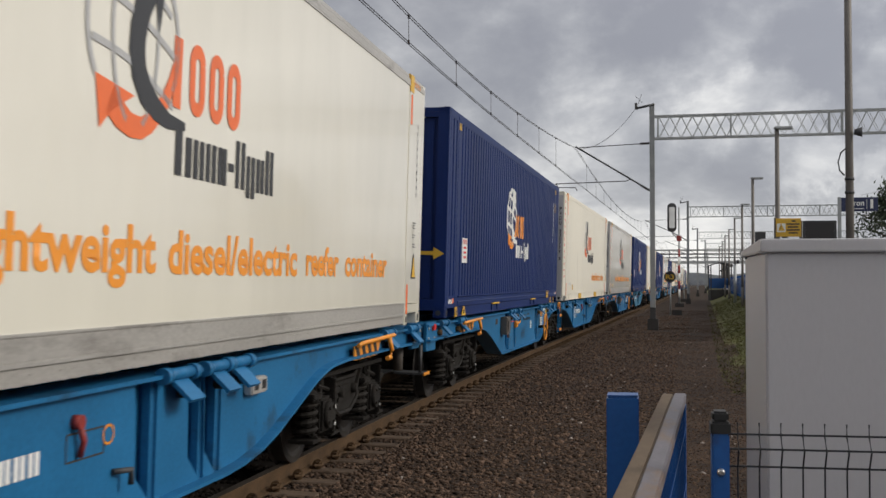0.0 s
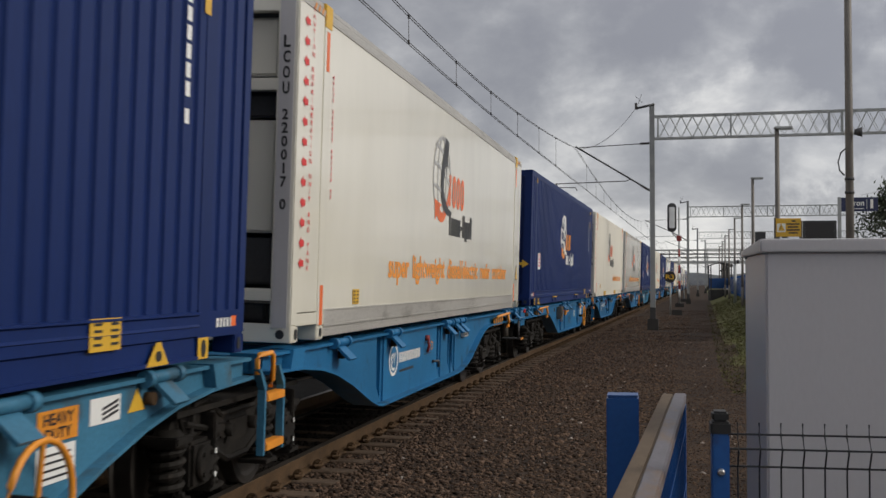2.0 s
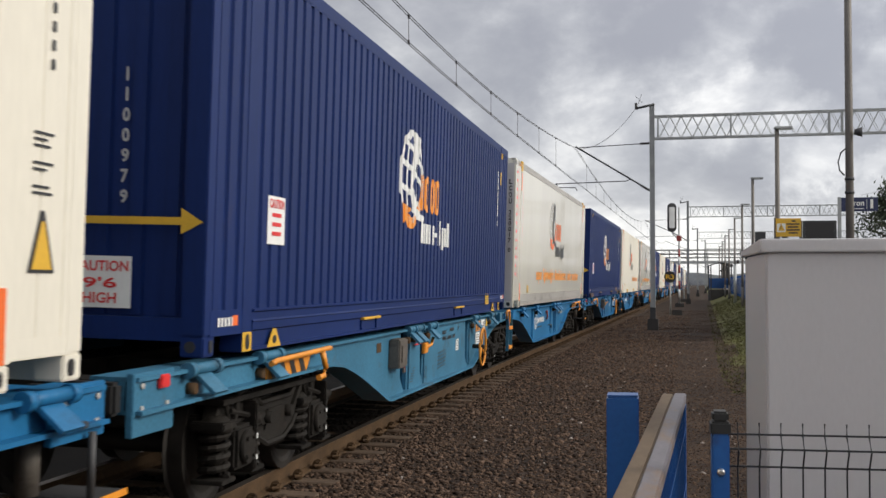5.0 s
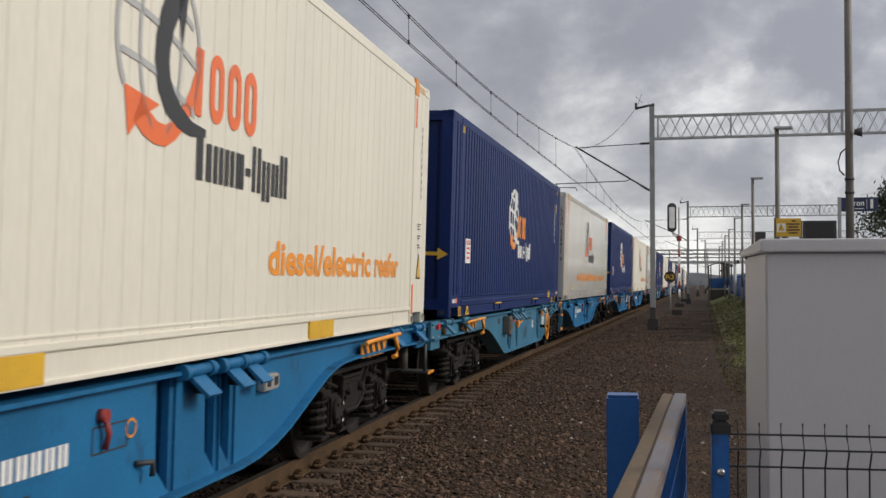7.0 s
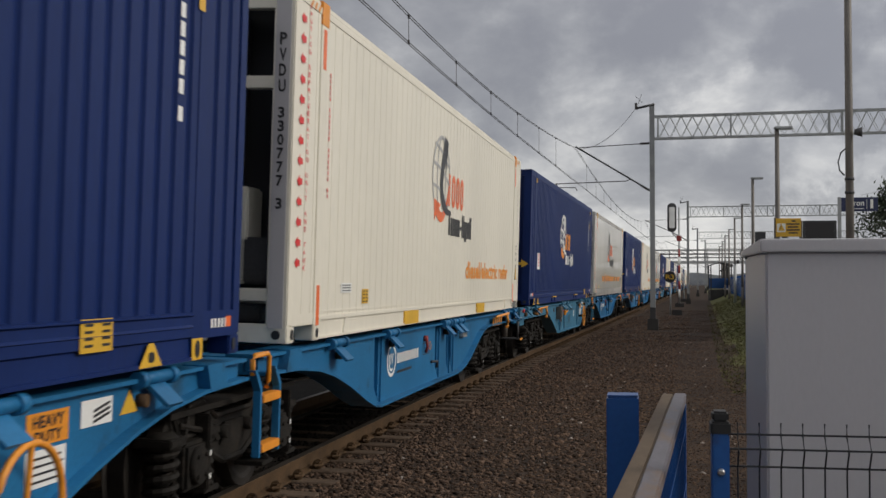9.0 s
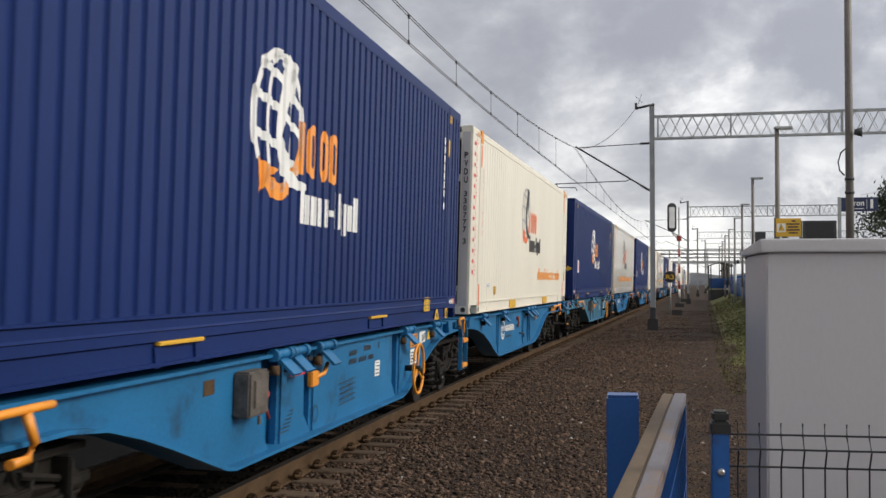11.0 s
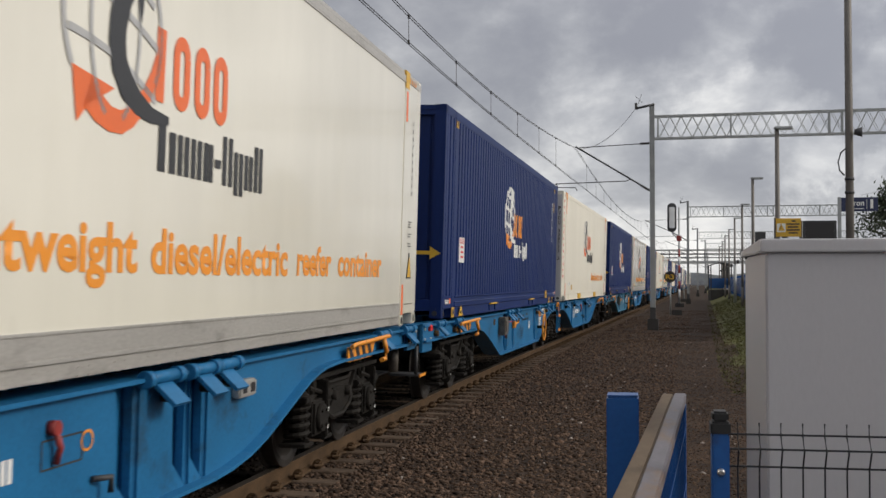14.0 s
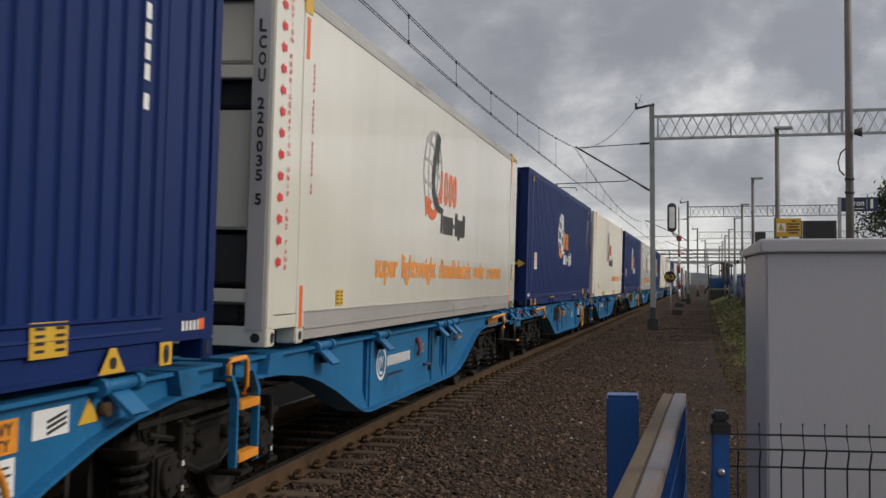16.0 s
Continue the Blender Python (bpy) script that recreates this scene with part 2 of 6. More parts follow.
def tube(bm, pts, r, seg=8, closed=False):
    pts = [Vector(p) for p in pts]
    n, rings = len(pts), []
    for i, p in enumerate(pts):
        a = pts[i - 1] if (i or closed) else p
        b = pts[(i + 1) % n] if (i < n - 1 or closed) else p
        d = (b - a).normalized()
        u = d.cross(Vector((0, 0, 1)) if abs(d.z) < 0.95 else Vector((0, 1, 0))).normalized()
        v = d.cross(u)
        rr = r[i] if isinstance(r, (list, tuple)) else r
        rings.append([bm.verts.new(p + (u * math.cos(q) + v * math.sin(q)) * rr) for q in (2 * math.pi * k / seg for k in range(seg))])
    fs = []
    for i in range(n if closed else n - 1):
        a, b = rings[i], rings[(i + 1) % n]
        for k in range(seg):
            fs.append(bm.faces.new((a[k], a[(k + 1) % seg], b[(k + 1) % seg], b[k])))
    if not closed:
        fs += [bm.faces.new(rings[0][::-1]), bm.faces.new(rings[-1])]
    bmesh.ops.recalc_face_normals(bm, faces=fs)
    for f in fs:
        f.smooth = seg > 6 and len(f.verts) == 4
    return bm


def plate(bm, pts, x):
    """A thin (y, z) outline facing +x."""
    return prism(bm, pts, x - 0.004, x)


def rounded(y0, y1, z0, z1, r, n=4):
    out = []
    for cy, cz, s in ((y1 - r, z1 - r, 0), (y0 + r, z1 - r, 1), (y0 + r, z0 + r, 2), (y1 - r, z0 + r, 3)):
        for k in range(n + 1):
            q = math.pi / 2 * (s + k / n)
            out.append((cy + r * math.cos(q), cz + r * math.sin(q)))
    return out


def ribbon(bm, centre, width, x):
    """A thin band along (y, z) points, facing +x."""
    n = len(centre)
    ring = []
    for i, (y, z) in enumerate(centre):
        a, b = centre[max(i - 1, 0)], centre[min(i + 1, n - 1)]
        dy, dz = b[0] - a[0], b[1] - a[1]
        k = math.hypot(dy, dz) or 1
        w = (width[i] if isinstance(width, (list, tuple)) else width) / 2
        ring.append([bm.verts.new((x, y - dz / k * w, z + dy / k * w)), bm.verts.new((x, y + dz / k * w, z - dy / k * w))])
    for i in range(n - 1):
        f = bm.faces.new((ring[i][0], ring[i][1], ring[i + 1][1], ring[i + 1][0]))
        f.normal_update()
        if f.normal.x < 0:
            f.normal_flip()
    return bm


def ellipse(cy, cz, ry, rz, a0, a1, n=24):
    return [(cy + ry * math.cos(radians(a0 + (a1 - a0) * k / n)), cz + rz * math.sin(radians(a0 + (a1 - a0) * k / n))) for k in range(n + 1)]


def lettering(body, bold=0.0):
    cu = bpy.data.curves.new("lettering", "FONT")
    cu.body, cu.offset, cu.resolution_u = body, bold, 3
    ob = new("lettering", cu)
    bpy.context.view_layer.update()
    me = bpy.data.meshes.new_from_object(ob.evaluated_get(bpy.context.evaluated_depsgraph_get()))
    bpy.data.objects.remove(ob)
    bpy.data.curves.remove(cu)
    bm = bmesh.new()
    bm.from_mesh(me)
    bpy.data.meshes.remove(me)
    return bm


def writing(body, y0, y1, z0, z1, x, bold=0.0):
    """Flat letters on a face towards +x, filling the given box."""
    bm = lettering(body, bold)
    ax = [v.co.x for v in bm.verts]
    ay = [v.co.y for v in bm.verts]
    for v in bm.verts:
        a, b = (v.co.x - min(ax)) / (max(ax) - min(ax)), (v.co.y - min(ay)) / (max(ay) - min(ay))
        v.co = (x, y0 + a * (y1 - y0), z0 + b * (z1 - z0))
    return bm


def each(name, bm, material, parent):
    """Every loose piece of bm as a part of its own."""
    bm.verts.ensure_lookup_table()
    bm.verts.index_update()
    seen = set()
    for v0 in bm.verts:
        if v0.index in seen:
            continue
        stack, island = [v0], []
        seen.add(v0.index)
        while stack:
            v = stack.pop()
            island.append(v)
            for e in v.link_edges:
                w = e.other_vert(v)
                if w.index not in seen:
                    seen.add(w.index)
                    stack.append(w)
        one = bmesh.new()
        table = {v.index: one.verts.new(v.co) for v in island}
        for f in {f for v in island for f in v.link_faces}:
            g = one.faces.new([table[v.index] for v in f.verts])
            g.smooth = f.smooth
        part(name, one, material, parent)
    bm.free()


def root(name, label, category, group="", kind=""):
    return tagged(new(name), label, category, group, kind)


# ---- the line: a curve to the right that runs out straight ----
CENTRE, BEND, BEND_END, CANT = -4.087, 0.0017449, 31.006, 0.02859


def offset(y):
    y = max(y, 0.0)
    e = BEND_END
    return BEND * y * y / 2 if y < e else BEND * e * e / 2 + BEND * e * (y - e)


def heading(y):
    return BEND * min(max(y, 0.0), BEND_END)


def on_track(u, y, z):
    return Vector((CENTRE + offset(y) + u + z * CANT, y, z - u * CANT))


def beside(u, y, z):
    return Vector((CENTRE + offset(y) + u, y, z))


def travelled(t):
    return 6.79 + 4.47123 * t - 0.022637 * t * t + 0.00069727 * t ** 3


GAP_JOINT, GAP_COUPLING = 1.28, 1.443


def along(k):
    s = 0.0
    for i in range(min(k, 0), max(k, 0)):
        s += (13.716 + (GAP_COUPLING if i % 2 == 0 else GAP_JOINT)) * (1 if k > 0 else -1)
    return s


# ---- ground and track ----
def smooth(a, b, v):
    k = min(max((v - a) / (b - a), 0.0), 1.0)
    return k * k * (3 - 2 * k)


def ground_height(u, y):
    z = -0.163 - 0.052 * smooth(0.55, 0.75, abs(u)) + 0.03 * smooth(1.1, 1.6, abs(u)) + 0.03 * smooth(1.8, 3.2, abs(u))
    # invented steep bank behind the train, added to block sky light below the wagons
    z += 2.8 * smooth(-2.5, -4.0, u)
    if u > 0:
        z += (0.2 * smooth(6.2, 4.6, y) * smooth(2.9, 3.5, u)) if y < 7 else 0.0
        z += 0.95 * smooth(5.1, 8.4, u) * smooth(14, 30, y)
    return z + 0.02 * noise.noise(Vector((u * 0.9, y * 0.5, 0)))


def make_ground():
    us = [-4000, -900, -200, -60, -20, -8] + [-4 + 0.25 * i for i in range(53)] + [9.6, 10.5, 14, 20, 60, 200, 900, 4000]
    ys = [-300, -60, -20, -8, -3] + [0.35 * i for i in range(100)] + [35 * 1.06 ** i for i in range(1, 84)]
    verts = [beside(u, y, ground_height(u, y)) for y in ys for u in us]
    n = len(us)
    faces = [(j * n + i, j * n + i + 1, (j + 1) * n + i + 1, (j + 1) * n + i) for j in range(len(ys) - 1) for i in range(n - 1)]
    me = bpy.data.meshes.new("ground")
    me.from_pydata([tuple(v) for v in verts], [], faces)
    me.materials.append(M["soil"])
    me.materials.append(M["grass"])
    me.materials.append(M["bed"])
    for f, p in zip(faces, me.polygons):
        j, i = f[0] // n, f[0] % n
        p.use_smooth = True
        edge = 5.45 + 0.35 * noise.noise(Vector((ys[j] * 0.15, 3, 0)))
        if us[i] > edge and ys[j] > 18 or us[i] < -20:
            p.material_index = 1
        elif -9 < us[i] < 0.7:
            # ground under and behind the train takes the colour with painted shade
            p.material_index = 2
    return tagged(new("ground", me), "dark trodden gravel ground with a grassy bank beside the railway line", "ground", kind="structure")


ground = make_ground()
track = root("railway_track", "rusty rails on stained concrete sleepers in dark stone ballast", "railway track", kind="structure")


def make_rail(u0):
    outline = [(-0.036, 0), (0.036, 0), (0.036, -0.035), (0.010, -0.048), (0.010, -0.135), (0.07, -0.155), (0.07, -0.17), (-0.07, -0.17), (-0.07, -0.155), (-0.010, -0.135), (-0.010, -0.048), (-0.036, -0.035)]
    ys = [-30 + 2 * i for i in range(40)] + [50 + 10 * i for i in range(60)]
    bm = bmesh.new()
    rings = [[bm.verts.new(on_track(u0 + a, y, b)) for a, b in outline] for y in ys]
    k = len(outline)
    fs = []
    for a, b in zip(rings, rings[1:]):
        for i in range(k):
            fs.append(bm.faces.new((a[i], a[(i + 1) % k], b[(i + 1) % k], b[i])))
            if i == 0:
                fs[-1].material_index = 1
    bmesh.ops.recalc_face_normals(bm, faces=fs)
    ob = part("rail", bm, M["rail"], track)
    ob.data.materials.append(M["rail_top"])


make_rail(0.7535)
make_rail(-0.7535)


def make_sleepers():
    bm = bmesh.new()
    prism(bm, [(-0.13, -0.38), (0.13, -0.38), (0.105, -0.160), (-0.105, -0.160)], -1.25, 1.25)
    bmesh.ops.bevel(bm, geom=bm.edges[:], offset=0.012, segments=1, affect="EDGES")
    me = part("sleeper", bm, M["sleeper"], track)
    clip = bmesh.new()
    tube(clip, [(0.060 + 0.035 * math.cos(math.pi * k / 5), 0.02 * math.sin(math.pi * k / 5), -0.115 + 0.035 * math.sin(math.pi * k / 5)) for k in range(10)], 0.019, 6, True)
    tube(clip, [(0.0, 0.06, -0.145), (0.05, 0.07, -0.12), (0.10, 0.03, -0.12), (0.10, -0.03, -0.12), (0.05, -0.07, -0.12), (0.0, -0.06, -0.145)], 0.016, 6)
    tube(clip, [(0.065, 0, -0.18), (0.065, 0, -0.09)], 0.030, 6)
    clip_me = part("rail_clip", clip, M["rail"], me).data
    first = me.children[0]
    first.location = (0.80, 0, 0)
    y, i = -2.68, 0
    while y < 130:
        ob = me if i == 0 else new("sleeper", me.data)
        ob.parent = track
        ob.location, ob.rotation_euler = on_track(0, y, 0), (0, CANT, -heading(y) + random.uniform(-0.01, 0.01))
        if 3 < y < 75 and i:
            for x, turn in ((0.80, 0), (0.70, math.pi)):
                c = new("rail_clip", clip_me)
                c.parent, c.location, c.rotation_euler = ob, (x, 0, 0), (0, 0, turn)
        y += 0.62
        i += 1


# ---- containers ----
HALF, POST, SIDE, LOW, HIGH = 6.858, 6.096, 1.275, 1.195, 4.066
PITCH, DEEP = 0.2175, 0.020


def wave(y):
    """Depth of the corrugated side below its outer face."""
    k = ((y + 50.0) % PITCH) / PITCH
    if k < 0.60:
        return 0.0
    if k < 0.66:
        return DEEP * (k - 0.60) / 0.06
    if k < 0.95:
        return DEEP
    return DEEP * (1.0 - k) / 0.05


def wave_breaks(y0, y1):
    out, base = [y0], math.floor((y0 + 50) / PITCH) * PITCH - 50
    while base < y1:
        for k in (0.0, 0.60, 0.66, 0.95):
            y = base + k * PITCH
            if y0 + 1e-4 < y < y1 - 1e-4:
                out.append(y)
        base += PITCH
    return out + [y1]


def corrugated(bm, y0, y1, z0, z1, x, back):
    s = 1 if x > 0 else -1
    ys = wave_breaks(y0, y1)
    cols = [[bm.verts.new((x - s * wave(y), y, z)) for z in (z0, z1)] for y in ys]
    rear = [[bm.verts.new((x - s * back, y, z)) for z in (z0, z1)] for y in (y0, y1)]
    for a, b in zip(cols, cols[1:]):
        bm.faces.new((a[0], b[0], b[1], a[1]) if s > 0 else (a[1], b[1], b[0], a[0]))
    bm.faces.new((rear[0][0], rear[0][1], rear[1][1], rear[1][0]))
    return bm


def on_waves(bm, skin=0.004):
    """Lays flat lettering on the corrugated side."""
    ys = [v.co.y for v in bm.verts]
    for y in wave_breaks(min(ys), max(ys))[1:-1]:
        bmesh.ops.bisect_plane(bm, geom=bm.verts[:] + bm.edges[:] + bm.faces[:], plane_co=(0, y, 0), plane_no=(0, 1, 0))
    for v in bm.verts:
        v.co.x = SIDE - wave(v.co.y) + skin
    return bm


def stadium(cy, z0, z1, w, n=8):
    """Centre line of a tall rounded ring."""
    r = w / 2
    top = [(cy + r * math.cos(math.pi * k / n), z1 - r + r * math.sin(math.pi * k / n)) for k in range(n + 1)]
    low = [(cy - r * math.cos(math.pi * k / n), z0 + r - r * math.sin(math.pi * k / n)) for k in range(n + 1)]
    return top + low + top[:1]


def globe_marks(dy, dz, x, heavy):
    """The haulier's mark: a wire globe, a hook, a crescent arrow and two rows of plain blocks."""
    out = {}

    def at(*pts):
        return [(p + dy, q + dz) for p, q in pts]
    b = bmesh.new()
    cy, cz, ry, rz = -0.93 + dy, 3.04 + dz, 0.55, 0.52
    wide = 0.075 if heavy else 0.045
    ribbon(b, ellipse(cy, cz, ry, rz, -28, 215, 34), wide, x)
    ribbon(b, ellipse(cy, cz, ry * 0.5, rz, 90, 250, 20), wide * 0.8, x)
    ribbon(b, ellipse(cy, cz, ry * 0.5, rz, -70, 90, 20), wide * 0.8, x)
    for k in (-0.42, 0.12, 0.58):
        w = ry * math.sqrt(1 - k * k)
        ribbon(b, [(cy - w + 2 * w * i / 12, cz + k * rz + 0.10 - 0.22 * i / 12 + 0.05 * math.sin(math.pi * i / 12)) for i in range(13)], wide * 0.9, x)
    out["globe"] = b
    b = bmesh.new()
    line = at((-0.66, 3.54), (-0.76, 3.36), (-0.86, 3.20), (-0.91, 3.06), (-0.92, 2.95), (-0.885, 2.83), (-0.80, 2.735), (-0.66, 2.66), (-0.48, 2.617), (-0.25, 2.615))
    ribbon(b, line, [0.24, 0.21, 0.19, 0.19, 0.19, 0.18, 0.17, 0.14, 0.09, 0.05], x)
    ribbon(b, at((-0.60, 3.56), (-0.66, 3.38), (-0.65, 3.10)), [0.16, 0.15, 0.01], x)
    out["hook"] = b
    b = bmesh.new()
    arc = at((-1.22, 2.64), (-1.10, 2.57), (-0.97, 2.53), (-0.84, 2.53), (-0.73, 2.575), (-0.62, 2.65), (-0.53, 2.74), (-0.46, 2.85), (-0.43, 2.96))
    ribbon(b, arc, [0.17, 0.16, 0.135, 0.125, 0.12, 0.11, 0.11, 0.08, 0.03], x)
    for tri in (((-1.38, 2.745), (-1.32, 2.47), (-1.19, 2.58)), ((-1.38, 2.745), (-1.19, 2.58), (-0.93, 2.694))):
        f = b.faces.new([b.verts.new((x, p, q)) for p, q in at(*tri)])
        f.normal_update()
        if f.normal.x < 0:
            f.normal_flip()
    out["crescent"] = b
    b = bmesh.new()
    ribbon(b, at((-0.385, 2.71), (-0.37, 3.13)), 0.115, x)
    for c in (-0.08, 0.235, 0.54):
        ribbon(b, [(p + dy, q + dz) for p, q in stadium(c, 2.74, 3.10, 0.155)], 0.085, x)
    out["block_row"] = b
    b = bmesh.new()
    ribbon(b, at((-0.33, 2.32), (-0.325, 2.60)), 0.10, x)
    y = -0.225
    for w, z0, z1 in ((0.09, 2.32, 2.56), (0.165, 2.32, 2.56), (0.165, 2.32, 2.56), (0.15, 2.32, 2.56), (0.10, 2.42, 2.475), (0.175, 2.32, 2.64), (0.165, 2.27, 2.56), (0.16, 2.32, 2.56), (0.165, 2.32, 2.64)):
        if w > 0.12:
            for q in (y + 0.034, y + w - 0.034):
                ribbon(b, at((q, z0), (q, z1)), 0.068, x)
        else:
            ribbon(b, at((y + w / 2, z0), (y + w / 2, z1)), w, x)
        y += w + 0.034
    out["bar_row"] = b
    return out


def castings(thing, mat, ends=True):
    for y in (-POST, POST):
        for s in (-1, 1):
            bm = bmesh.new()
            box(bm, s * SIDE - 0.17 * (s > 0) + 0.004 * s, s * SIDE + 0.17 * (s < 0) + 0.004 * s, y - 0.09, y + 0.09, LOW, LOW + 0.125, 0.01)
            c = part("corner_casting", bm, mat, thing)
            hole = bmesh.new()
            plate(hole, rounded(y - 0.03, y + 0.03, LOW + 0.025, LOW + 0.10, 0.029), s * SIDE + 0.012 * s)
            part("slot", hole, M["black"], c)
    for y in (-HALF, HALF):
        q = 1 if y > 0 else -1
        for s in (-1, 1):
            bm = bmesh.new()
            box(bm, s * (SIDE - 0.16), s * (SIDE + 0.001), y - 0.18 * q, y, LOW + 0.005, LOW + 0.14, 0.01)
            c = part("corner_casting", bm, mat, thing)
            hole = bmesh.new()
            plate(hole, rounded(y - 0.11 * q - 0.03, y - 0.11 * q + 0.03, LOW + 0.03, LOW + 0.115, 0.029), s * SIDE + 0.009 * s)
            part("slot", hole, M["black"], c)
            hole = bmesh.new()
            tube(hole, [(s * (SIDE - 0.09), y - 0.002 * q, LOW + 0.072), (s * (SIDE - 0.09), y + 0.006 * q, LOW + 0.072)], 0.0375, 12)
            part("slot", hole, M["black"], c)


def blue_container():
    th = root("shipping_container", "navy blue corrugated steel container with white and orange haulier mark", "shipping container", "containers on the train")
    m = M["blue_box"]
    for s in (1, -1):
        for a, b in ((-POST + 0.10, POST - 0.10), (-HALF + 0.12, -POST - 0.09), (POST + 0.09, HALF - 0.12)):
            part("side_panel", corrugated(bmesh.new(), a, b, 1.49, 3.97, s * SIDE, 0.06), m, th)
        bm = bmesh.new()
        prism(bm, [(-HALF, 3.95), (HALF, 3.95), (HALF, HIGH), (-HALF, HIGH)], s * (SIDE - 0.08), s * SIDE)
        part("top_rail", bm, m, th)
        bm = bmesh.new()
        x0, x1 = s * (SIDE - 0.10), s * (SIDE + 0.002)
        shape = [(x0, LOW + 0.005), (x1 + 0.010 * s, LOW + 0.005), (x1 + 0.010 * s, LOW + 0.025), (x1 - 0.014 * s, LOW + 0.03), (x1 - 0.014 * s, 1.335), (x1 + 0.008 * s, 1.347), (x1 + 0.008 * s, 1.402),
                 (x1 + 0.018 * s, 1.408), (x1 + 0.002 * s, 1.422), (x1 + 0.002 * s, 1.472), (x1 + 0.022 * s, 1.482), (x1 + 0.022 * s, 1.494), (x1 - 0.03 * s, 1.502), (x0, 1.502)]
        a, b = [[bm.verts.new((x, y, z)) for x, z in shape] for y in (-POST + 0.09, POST - 0.09)]
        fs = [bm.faces.new(a), bm.faces.new(b)] + [bm.faces.new((a[i], a[i - 1], b[i - 1], b[i])) for i in range(len(shape))]
        bmesh.ops.recalc_face_normals(bm, faces=fs)
        part("bottom_rail", bm, m, th)
        for q in (-1, 1):
            a, b = sorted((q * (POST + 0.09), q * (HALF - 0.1)))
            bm = bmesh.new()
            prism(bm, [(a, 1.33), (b, 1.33), (b, 1.50), (a, 1.50)], x0, x1)
            part("end_rail", bm, m, th)
        for q in (-1, 1):
            bm = bmesh.new()
            a, b = sorted((q * (HALF - 0.13), q * HALF))
            box(bm, s * (SIDE - 0.16), s * SIDE, a, b, LOW + 0.14, HIGH - 0.004, 0.008)
            part("corner_post", bm, m, th)
            bm = bmesh.new()
            box(bm, s * (SIDE - 0.12), s * (SIDE + 0.004), q * POST - 0.10, q * POST + 0.10, LOW + 0.125, HIGH - 0.004, 0.006)
            part("middle_post", bm, m, th)
    bm = bmesh.new()
    n = 44
    for i in range(n):
        y0, y1 = -HALF + 2 * HALF * i / n, -HALF + 2 * HALF * (i + 1) / n
        box(bm, -SIDE + 0.08, SIDE - 0.08, y0, y1 - 0.1, HIGH - 0.05, HIGH - 0.012)
    box(bm, -SIDE + 0.08, SIDE - 0.08, -HALF, HALF, HIGH - 0.07, HIGH - 0.048)
    part("roof", bm, m, th)
    bm = bmesh.new()
    box(bm, -SIDE + 0.1, SIDE - 0.1, -HALF + 0.1, HALF - 0.1, LOW + 0.16, LOW + 0.30)
    part("base_frame", bm, m, th)
    for q in (-1, 1):
        bm = bmesh.new()
        box(bm, -SIDE + 0.15, SIDE - 0.15, q * (HALF - 0.10) - 0.01, q * (HALF - 0.10) + 0.01, 1.33, HIGH - 0.1)
        ribs = bmesh.new()
        for i in range(9):
            x = -1.0 + i * 0.25
            box(ribs, x - 0.06, x + 0.06, q * (HALF - 0.085) - 0.015, q * (HALF - 0.085) + 0.015, 1.45, HIGH - 0.15, 0.012)
        box(bm, -SIDE + 0.15, SIDE - 0.15, q * (HALF - 0.06) - 0.05, q * (HALF - 0.06) + 0.05, 1.30, 1.45)
        box(bm, -SIDE + 0.15, SIDE - 0.15, q * (HALF - 0.06) - 0.05, q * (HALF - 0.06) + 0.05, HIGH - 0.14, HIGH - 0.01)
        part("end_wall", bm, m, th)
        each("end_rib", ribs, m, th)
    castings(th, m)
    for y in (-2.67, 2.26):
        bm = bmesh.new()
        box(bm, SIDE - 0.01, SIDE + 0.03, y - 0.33, y + 0.33, 1.322, 1.346, 0.005)
        part("lifting_pocket_strip", bm, M["yellow"], th)
        bm = bmesh.new()
        for q in (-0.29, 0.29):
            prism(bm, [(y + q - 0.03, 1.19), (y + q + 0.03, 1.19), (y + q + 0.05, 1.315), (y + q - 0.05, 1.315)], SIDE - 0.03, SIDE + 0.004)
        each("pocket_side", bm, m, th)
    # markings
    marks = globe_marks(-0.03, -0.165, SIDE, True)
    for key, mat in (("globe", "white_mark"), ("hook", "white_mark"), ("crescent", "orange"), ("block_row", "orange"), ("bar_row", "white_mark")):
        if key.endswith("row"):
            each("block_mark", on_waves(marks[key]), M[mat], th)
        else:
            part(key + "_mark", on_waves(marks[key], 0.004 if key != "hook" else 0.006), M[mat], th)
    for y in (-POST + 0.55, POST - 0.70):
        bm = bmesh.new()
        plate(bm, [(y - 0.15, 1.205), (y + 0.15, 1.205), (y + 0.03, 1.34), (y - 0.03, 1.34)], SIDE + 0.016)
        t = part("warning_triangle", bm, M["yellow"], th)
        bm = bmesh.new()
        plate(bm, rounded(y - 0.04, y + 0.04, 1.23, 1.29, 0.028), SIDE + 0.020)
        part("triangle_mark", bm, M["black"], t)
    for y in (-POST, POST):
        bm = bmesh.new()
        plate(bm, [(y - 0.085, 1.20), (y + 0.085, 1.20), (y + 0.085, 1.335), (y - 0.085, 1.335)], SIDE + 0.008)
        t = part("casting_label", bm, M["yellow"], th)
        bm = bmesh.new()
        ribbon(bm, ellipse(y, 1.267, 0.03, 0.045, 0, 360, 14), 0.022, SIDE + 0.011)
        part("label_ring", bm, M["black"], t)
        bm = bmesh.new()
        for i in range(3):
            plate(bm, [(y - 0.08 + i * 0.06, 3.86 - 0.02), (y - 0.04 + i * 0.06, 3.86 - 0.02), (y - 0.05 + i * 0.06, 3.94), (y - 0.07 + i * 0.06, 3.94)], SIDE + 0.008)
